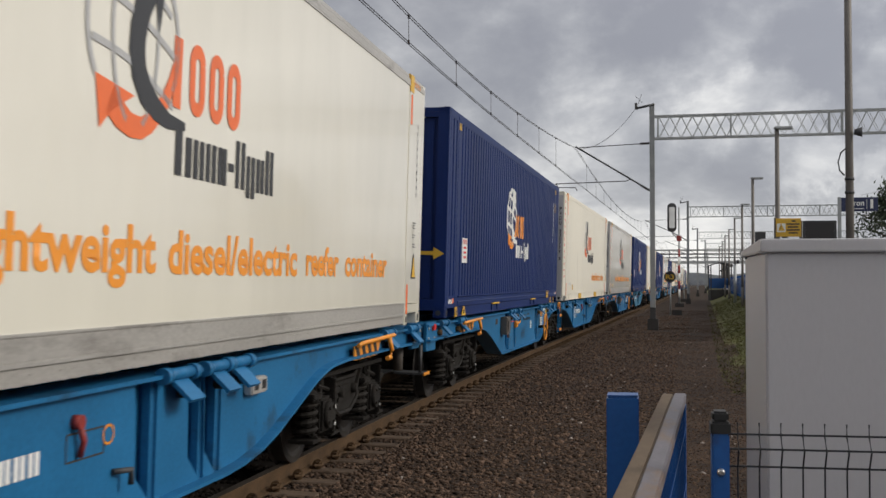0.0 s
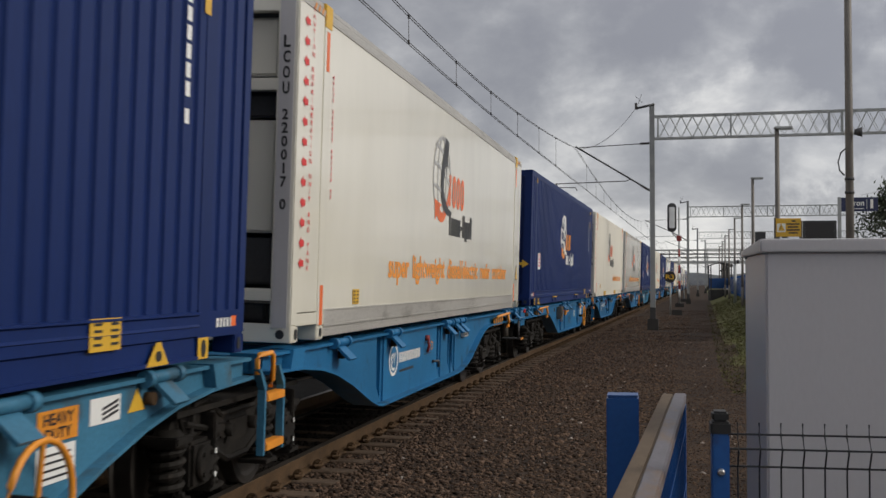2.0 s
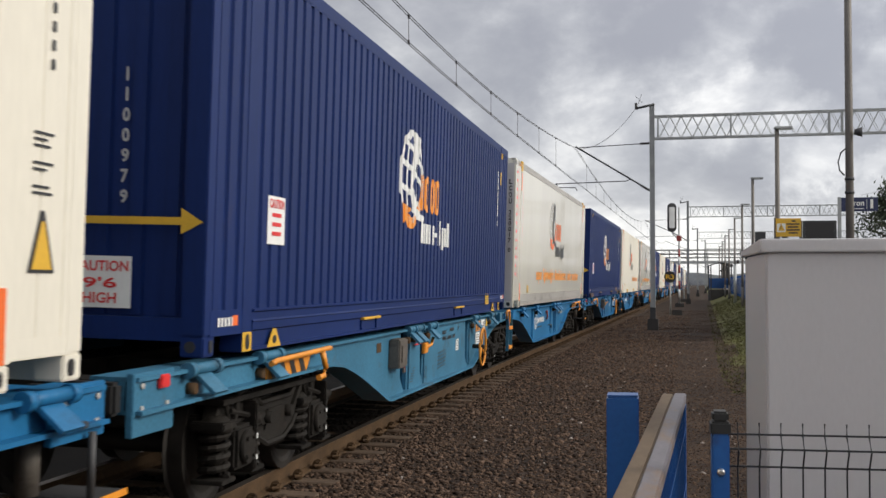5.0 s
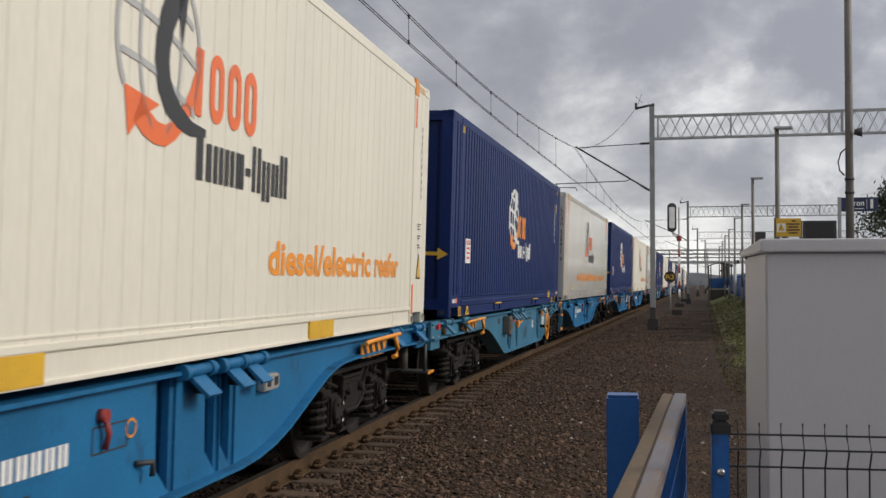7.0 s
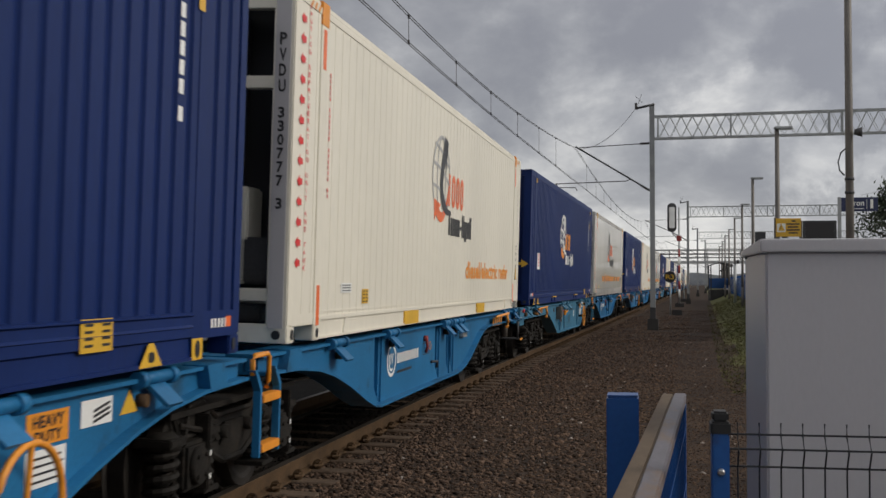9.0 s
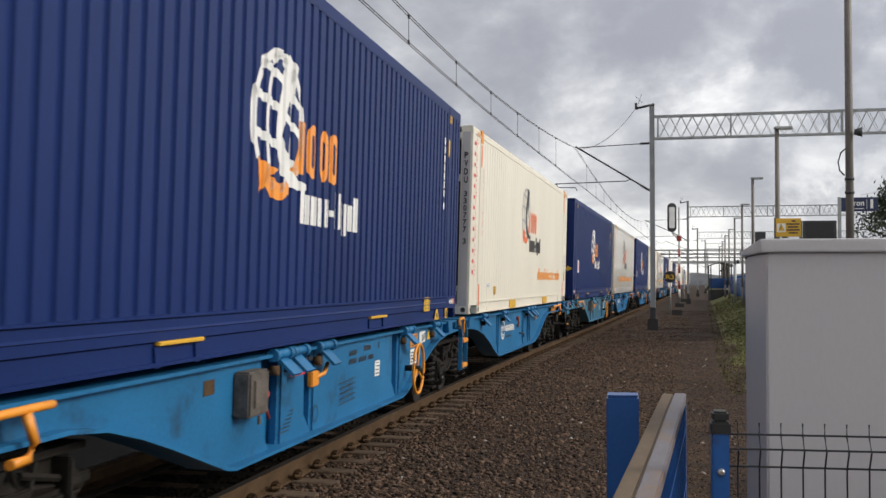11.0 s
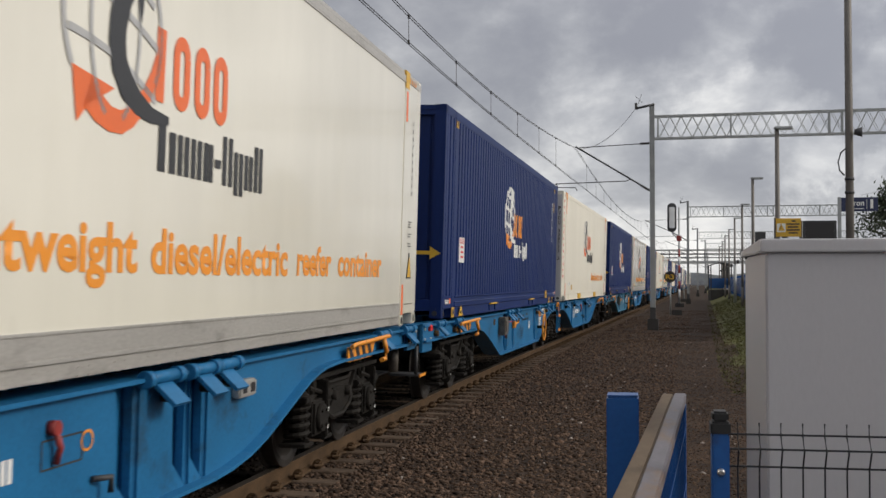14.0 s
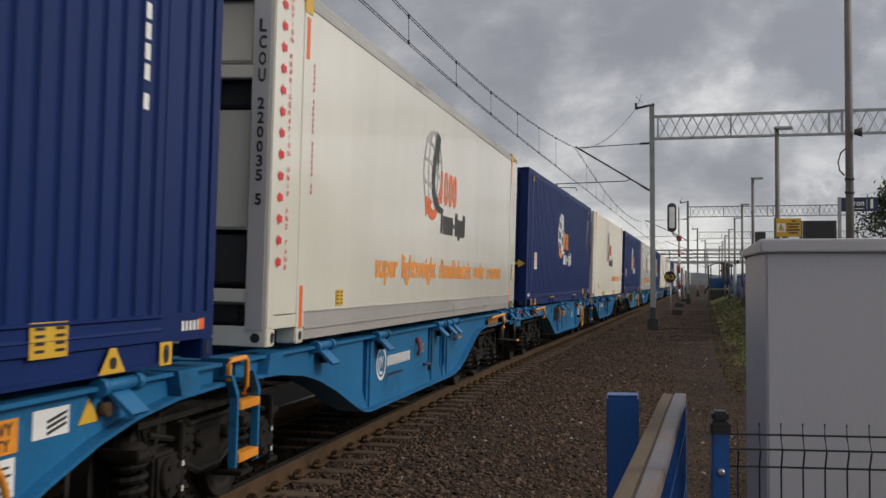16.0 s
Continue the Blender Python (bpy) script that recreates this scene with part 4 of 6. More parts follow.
def bogie(parent, y):
    bg = new("bogie")
    bg.parent, bg.location = parent, (0, y, 0)
    wheels = []
    for s in (-1, 1):
        link("side_frame", shared("side_frame%d" % s, lambda: side_frame(s)), M["iron"], bg)
        for a in (-0.9, 0.9):
            link("axle_box", shared("axle_box%d" % s, lambda: axle_box(s)), M["iron"], bg, (0, a, 0))
            for d in (-0.30, 0.30):
                def springs():
                    bm = bmesh.new()
                    coil(bm, 0, 0, 0.28, 0.62, 0.095, 0.026, 4.5)
                    coil(bm, 0, 0, 0.28, 0.55, 0.055, 0.016, 5)
                    return bm
                link("coil_spring", shared("coil_spring", springs), M["iron"], bg, (s * 1.0, a + d, 0))
            def tick():
                bm = bmesh.new()
                for z in (0.34, 0.50):
                    plate(bm, [(0.178, z), (0.207, z), (0.200, z + 0.035), (0.178, z + 0.035)], 1.146)
                return bm
            if s > 0:
                link("inspection_mark", shared("tick", tick), M["white_mark"], bg, (0, a, 0))

    def bolster():
        bm = bmesh.new()
        box(bm, -0.93, 0.93, -0.28, 0.28, 0.48, 0.78, 0.04)
        box(bm, -0.40, 0.40, -0.30, 0.30, 0.78, 0.93, 0.03)
        for s in (-1, 1):
            box(bm, -0.9, 0.9, s * 1.22 - 0.05, s * 1.22 + 0.05, 0.60, 0.72, 0.02)
            tube(bm, [(-0.72, s * 0.40, 0.40), (0.72, s * 0.40, 0.40)], 0.045, 8)
        return bm
    link("bolster", shared("bolster", bolster), M["iron"], bg)
    for a in (-0.9, 0.9):
        w = link("wheelset", shared("wheelset", make_wheelset), M["wheel"], bg, (0, a, 0.46))
        wheels.append(w)
    return bg


SILL = [(-7.55, 0.94), (-3.75, 0.95), (-3.35, 0.91), (-2.95, 0.82), (-2.55, 0.71), (-1.62, 0.43), (-1.45, 0.405), (3.75, 0.39), (3.95, 0.41), (4.3, 0.50), (5.0, 0.72), (5.5, 0.85), (5.95, 0.93), (6.5, 0.98), (7.30, 1.0)]


SILL_FRONT = [(-7.55, 0.95), (-4.6, 0.965), (-3.6, 0.96), (-3.2, 0.945), (-2.95, 0.915), (-2.69, 0.86), (-2.4, 0.775), (-2.1, 0.68), (-1.64, 0.54), (-1.3, 0.465), (-0.95, 0.42), (-0.6, 0.40)] + SILL[7:]


def sill_at(y, line):
    for (a, za), (b, zb) in zip(line, line[1:]):
        if a <= y <= b:
            return za + (zb - za) * (y - a) / (b - a)
    return line[0][1] if y < 0 else line[-1][1]


def sill_poly(a, b, top, line, lift=0.0, ramp_a=0.0, ramp_b=0.0):
    """Side outline of the sill; a ramp lets its foot run on into the next slot."""
    ys = [a] + [y for y, _ in line if a < y < b] + [b]
    out = [(y, sill_at(y, line) + lift) for y in ys]
    if ramp_a:
        out[:1] = [(a, sill_at(a, line) + lift + 0.17), (a - ramp_a, sill_at(a - ramp_a, line) + lift)]
    if ramp_b:
        out[-1:] = [(b + ramp_b, sill_at(b + ramp_b, line) + lift), (b, sill_at(b, line) + lift + 0.17)]
    return out + [(b, top), (a, top)]


def wagon(rear, old):
    label = ("faded grey-blue" if old else "bright blue") + " steel container wagon, " + ("rear half with handwheel and toolbox" if rear else "front half with white owner mark")
    th = root("container_wagon", label, "freight wagon", "wagons of the train")
    f = 1 if rear else -1
    m = M["wagon_old"] if old else M["wagon"]

    def flip(bm):
        if not rear:
            bmesh.ops.scale(bm, vec=(1, -1, 1), verts=bm.verts[:])
            bmesh.ops.reverse_faces(bm, faces=bm.faces[:])
        return bm

    end = -7.55 if rear else -7.22
    line = SILL if rear else SILL_FRONT

    def slide(bm):
        bmesh.ops.translate(bm, vec=(0, -0.40 if rear else 8.92, 0.035), verts=bm.verts[:])
        return bm

    flaps = (-6.60, -5.35, -0.45, -0.12, 0.68, 4.05, 5.75) if rear else (-6.60, -5.35, -0.80, -0.42, 0.20, 3.30, 5.35)
    slots = ((-0.78, -0.34), (0.28, 0.52), (3.50, 3.85)) if rear else ((-0.60, -0.36), (-0.32, -0.09), (0.42, 0.66), (3.54, 3.80))
    for s in (1, -1):
        def X(a, b):
            return (s * a, s * b) if s > 0 else (s * b, s * a)
        bm = bmesh.new()
        prism(bm, sill_poly(end + 0.03, 7.3, 1.13, line), *X(1.06, 1.09))
        part("sill_web", flip(bm), m, th)
        cuts = [end + 0.03] + [v for p in slots for v in p] + [7.3]
        for a, b in zip(cuts[::2], cuts[1::2]):
            bm = bmesh.new()
            poly = sill_poly(a, b, 1.118, line, 0.012, 0.0 if rear or a < end + 0.1 else 0.20, 0.20 if rear and b < 7.2 else 0.0)
            prism(bm, poly, *X(1.09, 1.20))
            bmesh.ops.bevel(bm, geom=[e for e in bm.edges if abs(e.verts[0].co.z - e.verts[1].co.z) > 0.1 and abs(e.verts[0].co.y - e.verts[1].co.y) < 1e-4], offset=0.03, segments=3, affect="EDGES")
            part("sill_panel", flip(bm), m, th)
        bm = bmesh.new()
        ys = [end + 0.03] + [y for y, _ in line[1:-1]] + [7.3]
        for a, b in zip(ys, ys[1:]):
            prism(bm, [(a, sill_at(a, line) - 0.012), (b, sill_at(b, line) - 0.012), (b, sill_at(b, line) + 0.012), (a, sill_at(a, line) + 0.012)], *X(1.0, 1.28))
        part("lower_flange", flip(bm), m, th)
        bm = bmesh.new()
        box(bm, *X(0.95, 1.255), end + 0.03, 7.3, 1.118, 1.142)
        part("upper_flange", flip(bm), m, th)
        for y in flaps:
            bm = bmesh.new()
            d = 0.10 * f
            vs = [(s * 1.235, y - 0.11, 1.125), (s * 1.235, y + 0.11, 1.125), (s * 1.37, y + 0.11 + d * 0.4, 0.985), (s * 1.37, y - 0.11 + d * 0.4, 0.985)]
            lo = [(a - 0.018 * s, b, c - 0.018) for a, b, c in vs]
            a = [bm.verts.new(v) for v in vs]
            b = [bm.verts.new(v) for v in lo]
            fs = [bm.faces.new(a), bm.faces.new(b[::-1])] + [bm.faces.new((a[i], b[i], b[(i + 1) % 4], a[(i + 1) % 4])) for i in range(4)]
            bmesh.ops.recalc_face_normals(bm, faces=fs)
            tube(bm, [(s * 1.25, y - 0.20, 1.135), (s * 1.25, y + 0.20, 1.135)], 0.038, 10)
            for q in (-0.21, 0.21):
                tube(bm, [(s * 1.25, y + q - 0.035, 1.132), (s * 1.25, y + q + 0.035, 1.132)], 0.052, 10)
            t = part("folding_spigot", flip(bm), m, th)
            bm = bmesh.new()
            tube(bm, [(s * 1.19, y - 0.12, 1.01), (s * 1.26, y - 0.12, 1.01)], 0.038, 12)
            part("stop_stud", flip(bm), M["rail"], t)
        # end plates
        bm = bmesh.new()
        box(bm, *X(1.19, 1.235), end, end + 0.55, 0.80 if rear else 0.88, 1.165, 0.006)
        t = part("end_plate", flip(bm), m, th)
        if rear:
            bm = bmesh.new()
            box(bm, *X(1.235, 1.27), end + 0.30, end + 0.42, 1.06, 1.14, 0.008)
            part("red_reflector", bm, M["red"], t)
        bm = bmesh.new()
        for yy in (end + 0.10, end + 0.44):
            for z in (0.96, 1.09):
                tube(bm, [(s * 1.235, yy, z), (s * 1.25, yy, z)], 0.018, 8)
        each("bolt", flip(bm), M["alu"], t)
        bm = bmesh.new()
        box(bm, *X(0.75, 1.17), end - 0.10, end, 0.93, 1.12, 0.02)
        part("end_buffer", flip(bm), M["cap"], th)
        bm = bmesh.new()
        prism(bm, [(6.55, 0.98), (6.85, 0.98), (6.78, 1.15), (6.48, 1.15)], *X(1.1, 1.285))
        part("guide_bracket", flip(bm), m, th)
        # amber lever rail with striped board over the outer bogie
        bm = bmesh.new()
        tube(bm, [(s * 1.33, -5.12, 1.05), (s * 1.33, -5.0, 1.066), (s * 1.33, -3.75, 1.085), (s * 1.33, -3.62, 1.085)], 0.022, 8)
        tube(bm, [(s * 1.33, -3.85, 1.07), (s * 1.35, -3.80, 0.93), (s * 1.35, -3.86, 0.86), (s * 1.35, -4.0, 0.86)], 0.026, 8)
        part("lever_rail", slide(bm), M["amber"], th)
        bm = bmesh.new()
        prism(bm, [(-5.02, 0.90), (-4.10, 0.90), (-3.95, 1.06), (-5.02, 1.035)], *X(1.25, 1.265))
        t = part("striped_board", slide(bm), M["amber"], th)
        bm = bmesh.new()
        for i in range(4):
            y0 = -5.0 + i * 0.235
            prism(bm, [(y0 + 0.10, 0.905), (y0 + 0.21, 0.905), (y0 + 0.11, 1.035), (y0, 1.035)], *X(1.266, 1.269))
        part("black_stripe", slide(bm), M["black"], t)
        if s > 0 and not rear:
            bm = bmesh.new()
            box(bm, 1.225, 1.30, -6.92, -6.8, 0.95, 0.985, 0.004)
            tube(bm, [(1.28, -7.0, 0.92), (1.28, -7.0, 0.58)], 0.022, 8)
            box(bm, 0.95, 1.33, -7.3, -6.95, 0.555, 0.58, 0.005)
            part("shunter_step", flip(bm), M["dark_steel"], th)
            bm = bmesh.new()
            box(bm, 1.331, 1.342, -7.3, -6.95, 0.55, 0.585)
            part("step_edge", flip(bm), M["amber"], th)
    # centre sill, cross members, couplings
    bm = bmesh.new()
    box(bm, -0.22, 0.22, end, 7.3, 0.95, 1.12)
    for y in (-5.8, -3.0, -1.2, 0.6, 2.4, 3.8, 5.8):
        box(bm, -1.06, 1.06, y - 0.08, y + 0.08, 0.97, 1.11)
    box(bm, -1.06, 1.06, end + 0.03, end + 0.3, 0.94, 1.12)
    box(bm, -1.06, 1.06, 7.0, 7.3, 0.99, 1.12)
    part("centre_sill", flip(bm), M["iron"] if old else m, th)
    bm = bmesh.new()
    box(bm, -0.14, 0.14, end - 0.19, end + 0.1, 0.88, 1.1, 0.03)
    part("coupling", flip(bm), M["iron"], th)
    if not rear:
        bm = bmesh.new()
        tube(bm, [(1.05, -6.78, 0.95), (1.05, -6.78, 0.62)], 0.06, 12)
        part("air_cylinder", flip(bm), M["tin"], th)
    bm = bmesh.new()
    tube(bm, [(0.55, -5.5, 0.30), (0.55, 5.0, 0.30)], 0.02, 6)
    tube(bm, [(0.7, -1.2, 0.55), (0.7, 3.6, 0.55)], 0.05, 8)
    box(bm, -0.6, 0.9, 1.2, 1.9, 0.45, 0.8, 0.05)
    part("brake_rigging", flip(bm), M["iron"], th)
    bm = bmesh.new()
    tube(bm, [(0.98, 5.1, 0.80), (0.98, 6.7, 0.84)], 0.012, 6)
    part("steel_rod", flip(bm), M["bright"], th)
    bogie(th, -4.55 if rear else 4.42)
    if rear:
        bogie(th, 7.65)
        # steps over the joint
        bm = bmesh.new()
        for y in (7.42, 7.86):
            prism(bm, [(y - 0.018, 0.42), (y + 0.018, 0.42), (y + 0.018, 0.93), (y - 0.10, 1.06), (y - 0.15, 1.06), (y - 0.018, 0.90)], 1.275, 1.33)
        each("step_frame", bm, m, th)
        for z in (0.48, 0.84):
            bm = bmesh.new()
            box(bm, 1.26, 1.345, 7.44, 7.84, z - 0.03, z + 0.03, 0.006)
            part("step_tread", bm, M["amber"], th)
        bm = bmesh.new()
        tube(bm, [(1.30, 7.30, 1.02), (1.30, 7.30, 1.13), (1.30, 7.34, 1.16), (1.30, 7.62, 1.16), (1.30, 7.66, 1.13), (1.30, 7.66, 0.95), (1.30, 7.62, 0.91)], 0.02, 8)
        part("grab_handle", bm, M["amber"], th)
        # handwheel
        cy, cz = 4.20, 0.68
        bm = bmesh.new()
        tube(bm, [(1.36, cy + 0.29 * math.cos(2 * math.pi * i / 28), cz + 0.29 * math.sin(2 * math.pi * i / 28)) for i in range(28)], 0.018, 8, True)
        for a in (90, 210, 330):
            tube(bm, [(1.34, cy, cz), (1.36, cy + 0.29 * math.cos(radians(a)), cz + 0.29 * math.sin(radians(a)))], 0.016, 6)
        wheel = part("handwheel", bm, M["amber"], th, "amber brake handwheel")
        bm = bmesh.new()
        tube(bm, [(1.18, cy, cz), (1.38, cy, cz)], 0.035, 10)
        part("spindle", bm, M["iron"], wheel)
        bm = bmesh.new()
        box(bm, 1.20, 1.33, -1.37, -0.98, 0.74, 1.06, 0.015)
        t = part("toolbox", bm, M["tin"], th, "dull metal toolbox")
        bm = bmesh.new()
        box(bm, 1.325, 1.345, -1.30, -1.05, 0.80, 1.0, 0.008)
        tube(bm, [(1.33, -1.17, 0.74), (1.33, -1.17, 0.68)], 0.015, 6)
        part("lid", bm, M["tin"], t)
        X1 = 1.204
        for y0, y1, z0, z1, mat, name in ((4.42, 4.82, 0.90, 1.06, "amber", "duty_plate"), (4.42, 4.80, 0.70, 0.88, "white_mark", "data_plate"), (4.95, 5.30, 0.93, 1.07, "white_mark", "loading_plate"), (2.70, 2.90, 0.70, 0.86, "white_mark", "label_plate"), (-1.9, -1.72, 0.94, 1.04, "rail", "rusted_patch")):
            bm = bmesh.new()
            plate(bm, [(y0, z0), (y1, z0), (y1, z1), (y0, z1)], X1 + 0.002)
            t = part(name, bm, M[mat], th)
            if name in ("duty_plate",):
                part("duty_word", writing("HEAVY", y0 + 0.05, y1 - 0.05, 0.985, 1.045, X1 + 0.005, 0.02), M["black"], t)
                part("duty_word", writing("DUTY", y0 + 0.07, y1 - 0.07, 0.915, 0.97, X1 + 0.005, 0.02), M["black"], t)
            elif name in ("data_plate", "label_plate"):
                bm = bmesh.new()
                for i in range(4):
                    ribbon(bm, [(y0 + 0.03, z0 + 0.03 + i * 0.037), (y1 - 0.03 - 0.02 * (i % 2), z0 + 0.03 + i * 0.037)], 0.012, X1 + 0.005)
                part("print_bar", bm, M["black"], t)
            elif name == "loading_plate":
                bm = bmesh.new()
                for i in range(3):
                    ribbon(bm, [(y0 + 0.13, z0 + 0.02 + i * 0.028), (y1 - 0.03, z0 + 0.055 + i * 0.028)], 0.016, X1 + 0.005)
                part("diagram_bar", bm, M["black"], t)
        bm = bmesh.new()
        plate(bm, [(5.40, 0.95), (5.62, 0.95), (5.51, 1.08)], X1 + 0.002)
        part("warning_triangle", bm, M["yellow"], th)
        bm = bmesh.new()
        for y, z, w, h in ((0.15, 1.04, 0.6, 0.03), (1.6, 1.0, 0.5, 0.05), (2.15, 1.02, 0.45, 0.05), (1.6, 0.92, 1.1, 0.05), (2.75, 1.02, 0.22, 0.07)):
            for i in range(int(w / 0.075)):
                if (i * 7) % 5:
                    ribbon(bm, [(y + i * 0.075, z), (y + i * 0.075 + 0.05, z)], h, X1)
        for i in range(5):
            ribbon(bm, [(1.35, 0.54 + i * 0.05), (1.95, 0.56 + i * 0.05)], 0.010, X1)
        for i in range(6):
            ribbon(bm, [(1.42 + i * 0.08, 0.56), (1.42 + i * 0.08, 0.74)], 0.012, X1)
            ribbon(bm, [(-0.35 + i * 0.05, 0.5 + 0.03 * i), (-0.1 + i * 0.02, 0.5 + 0.03 * i)], 0.01, X1)
        part("stencil_bar", bm, M["black"], th)
        bm = bmesh.new()
        ribbon(bm, ellipse(0.62, 0.55, 0.07, 0.07, 0, 360, 16), 0.012, X1)
        part("ring_mark", bm, M["black"], th)
        bm = bmesh.new()
        tube(bm, [(1.22, 0.45, 0.86), (1.27, 0.62, 0.90), (1.27, 0.72, 0.98)], 0.02, 8)
        box(bm, 1.20, 1.25, 0.35, 0.55, 0.80, 0.93, 0.01)
        part("brake_lever", bm, M["amber"], th)
        bm = bmesh.new()
        ribbon(bm, [(-0.1, 0.93), (0.3, 0.93)], 0.02, X1)
        part("red_line_mark", bm, M["red"], th)
        bm = bmesh.new()
        tube(bm, [(1.22, -0.75, 0.84), (1.24, -0.75, 0.72), (1.24, -0.71, 0.66)], 0.012, 8)
        tube(bm, [(1.20, -0.75, 0.85), (1.25, -0.75, 0.85)], 0.025, 10)
        part("red_cock", bm, M["old_red"], th)
    else:
        X1 = 1.204
        bm = bmesh.new()
        ribbon(bm, ellipse(-3.07, 0.82, 0.19, 0.165, 0, 360, 36), 0.036, X1)
        ribbon(bm, ellipse(-3.07, 0.82, 0.11, 0.11, 150, 300, 14), 0.03, X1)
        for a in (-0.04, 0.04):
            ribbon(bm, [(-3.07 + a - 0.03, 0.89), (-3.07 + a, 0.77), (-3.07 + a + 0.03, 0.89)], 0.025, X1)
        part("ring_mark", bm, M["white_mark"], th)
        bm = bmesh.new()
        for i in range(9):
            y0 = -2.80 + i * 0.125
            for q in (y0 + 0.02, y0 + 0.076):
                ribbon(bm, [(q, 0.767), (q, 0.881)], 0.040, X1)
        each("owner_bar", bm, M["white_mark"], th)
        bm = bmesh.new()
        ribbon(bm, [(-2.78, 0.67), (-2.05, 0.67)], 0.03, X1)
        part("small_print_bar", bm, M["black"], th)
        bm = bmesh.new()
        tube(bm, [(1.20, -1.38, 0.98), (1.25, -1.38, 0.98)], 0.038, 10)
        tube(bm, [(1.23, -1.38, 0.98), (1.24, -1.34, 0.88), (1.22, -1.34, 0.80)], 0.018, 8)
        part("red_cock", bm, M["old_red"], th)
        bm = bmesh.new()
        ribbon(bm, ellipse(-1.0, 0.87, 0.06, 0.05, 0, 360, 14), 0.015, X1)
        part("ring_mark", bm, M["amber"], th)
        bm = bmesh.new()
        for z in (0.78, 0.92):
            ribbon(bm, [(-1.45, z), (-1.05, z)], 0.01, X1)
        for yy in (-1.45, -1.05):
            ribbon(bm, [(yy, 0.78), (yy, 0.92)], 0.01, X1)
        tube(bm, [(1.21, -0.95, 0.66), (1.27, -0.85, 0.66), (1.27, -0.85, 0.58)], 0.018, 8)
        part("drain_cock", bm, M["dark_steel"], th)
        bm = bmesh.new()
        box(bm, 1.20, 1.27, 1.05, 1.38, 0.88, 1.0, 0.012)
        t = part("data_box", bm, M["alu"], th)
        bm = bmesh.new()
        for y in (1.10, 1.26):
            plate(bm, [(y, 0.91), (y + 0.08, 0.91), (y + 0.08, 0.975), (y, 0.975)], 1.274)
        part("box_window", bm, M["black"], t)
    return th


# ---- the train ----
CONSIST = {-6: "s", -5: "b", -4: "s", -3: "b", -2: "r", -1: "b", 0: "s", 1: "b", 2: "r", 3: "s", 4: "b", 5: "r", 6: "b", 7: "s", 8: "b", 9: "r", 10: "s", 11: "b", 12: "s", 13: "r", 14: "s", 15: "b", 16: "s", 17: "s"}
NUMBERS = {-4: "LCOU2200355", 0: "LCOU2200170", -2: "PVDU3307773"}
RIDERS = []


def make_train():
    kinds = {}
    for k, c in CONSIST.items():
        key = (c, NUMBERS.get(k, "LCOU2200170" if c == "s" else "PVDU3307773"))
        if key in kinds:
            ob = copy_thing(kinds[key], Matrix())
        else:
            ob = kinds[key] = blue_container() if c == "b" else white_container(c == "r", key[1])
        RIDERS.append((ob, k + (0.19 / 15 if c == "b" else 0)))
        key = (k % 2 == 1, k in (-1, 4, 7, 9))
        if key in kinds:
            ob = copy_thing(kinds[key], Matrix())
        else:
            ob = kinds[key] = wagon(*key)
        RIDERS.append((ob, k))


make_train()


def riding(k, t):
    y = travelled(t) + along(round(k)) + 15 * (k - round(k))
    a, b = on_track(0, y - 5, 0), on_track(0, y + 5, 0)
    p = (a + b) / 2
    return Matrix.Translation((p.x, y, p.z)) @ Matrix.Rotation(-math.atan2(b.x - a.x, b.y - a.y), 4, "Z") @ Matrix.Rotation(CANT, 4, "Y")


# ---- masts, wires and lineside things ----
def i_beam(bm, w, d, t, z0, z1):
    """An upright I-section, its flanges facing along x."""
    w, d, t = w / 2, d / 2, t / 2
    k = w - 2 * t
    shape = [(-w, -d), (-k, -d), (-k, -t), (k, -t), (k, -d), (w, -d), (w, d), (k, d), (k, t), (-k, t), (-k, d), (-w, d)]
    a, b = [[bm.verts.new((x, y, z)) for x, y in shape] for z in (z0, z1)]
    fs = [bm.faces.new(a), bm.faces.new(b)] + [bm.faces.new((a[i], a[i - 1], b[i - 1], b[i])) for i in range(len(shape))]
    bmesh.ops.recalc_face_normals(bm, faces=fs)
    return bm


MAST_SIDE, MAST_FOOT = 3.05, -0.14


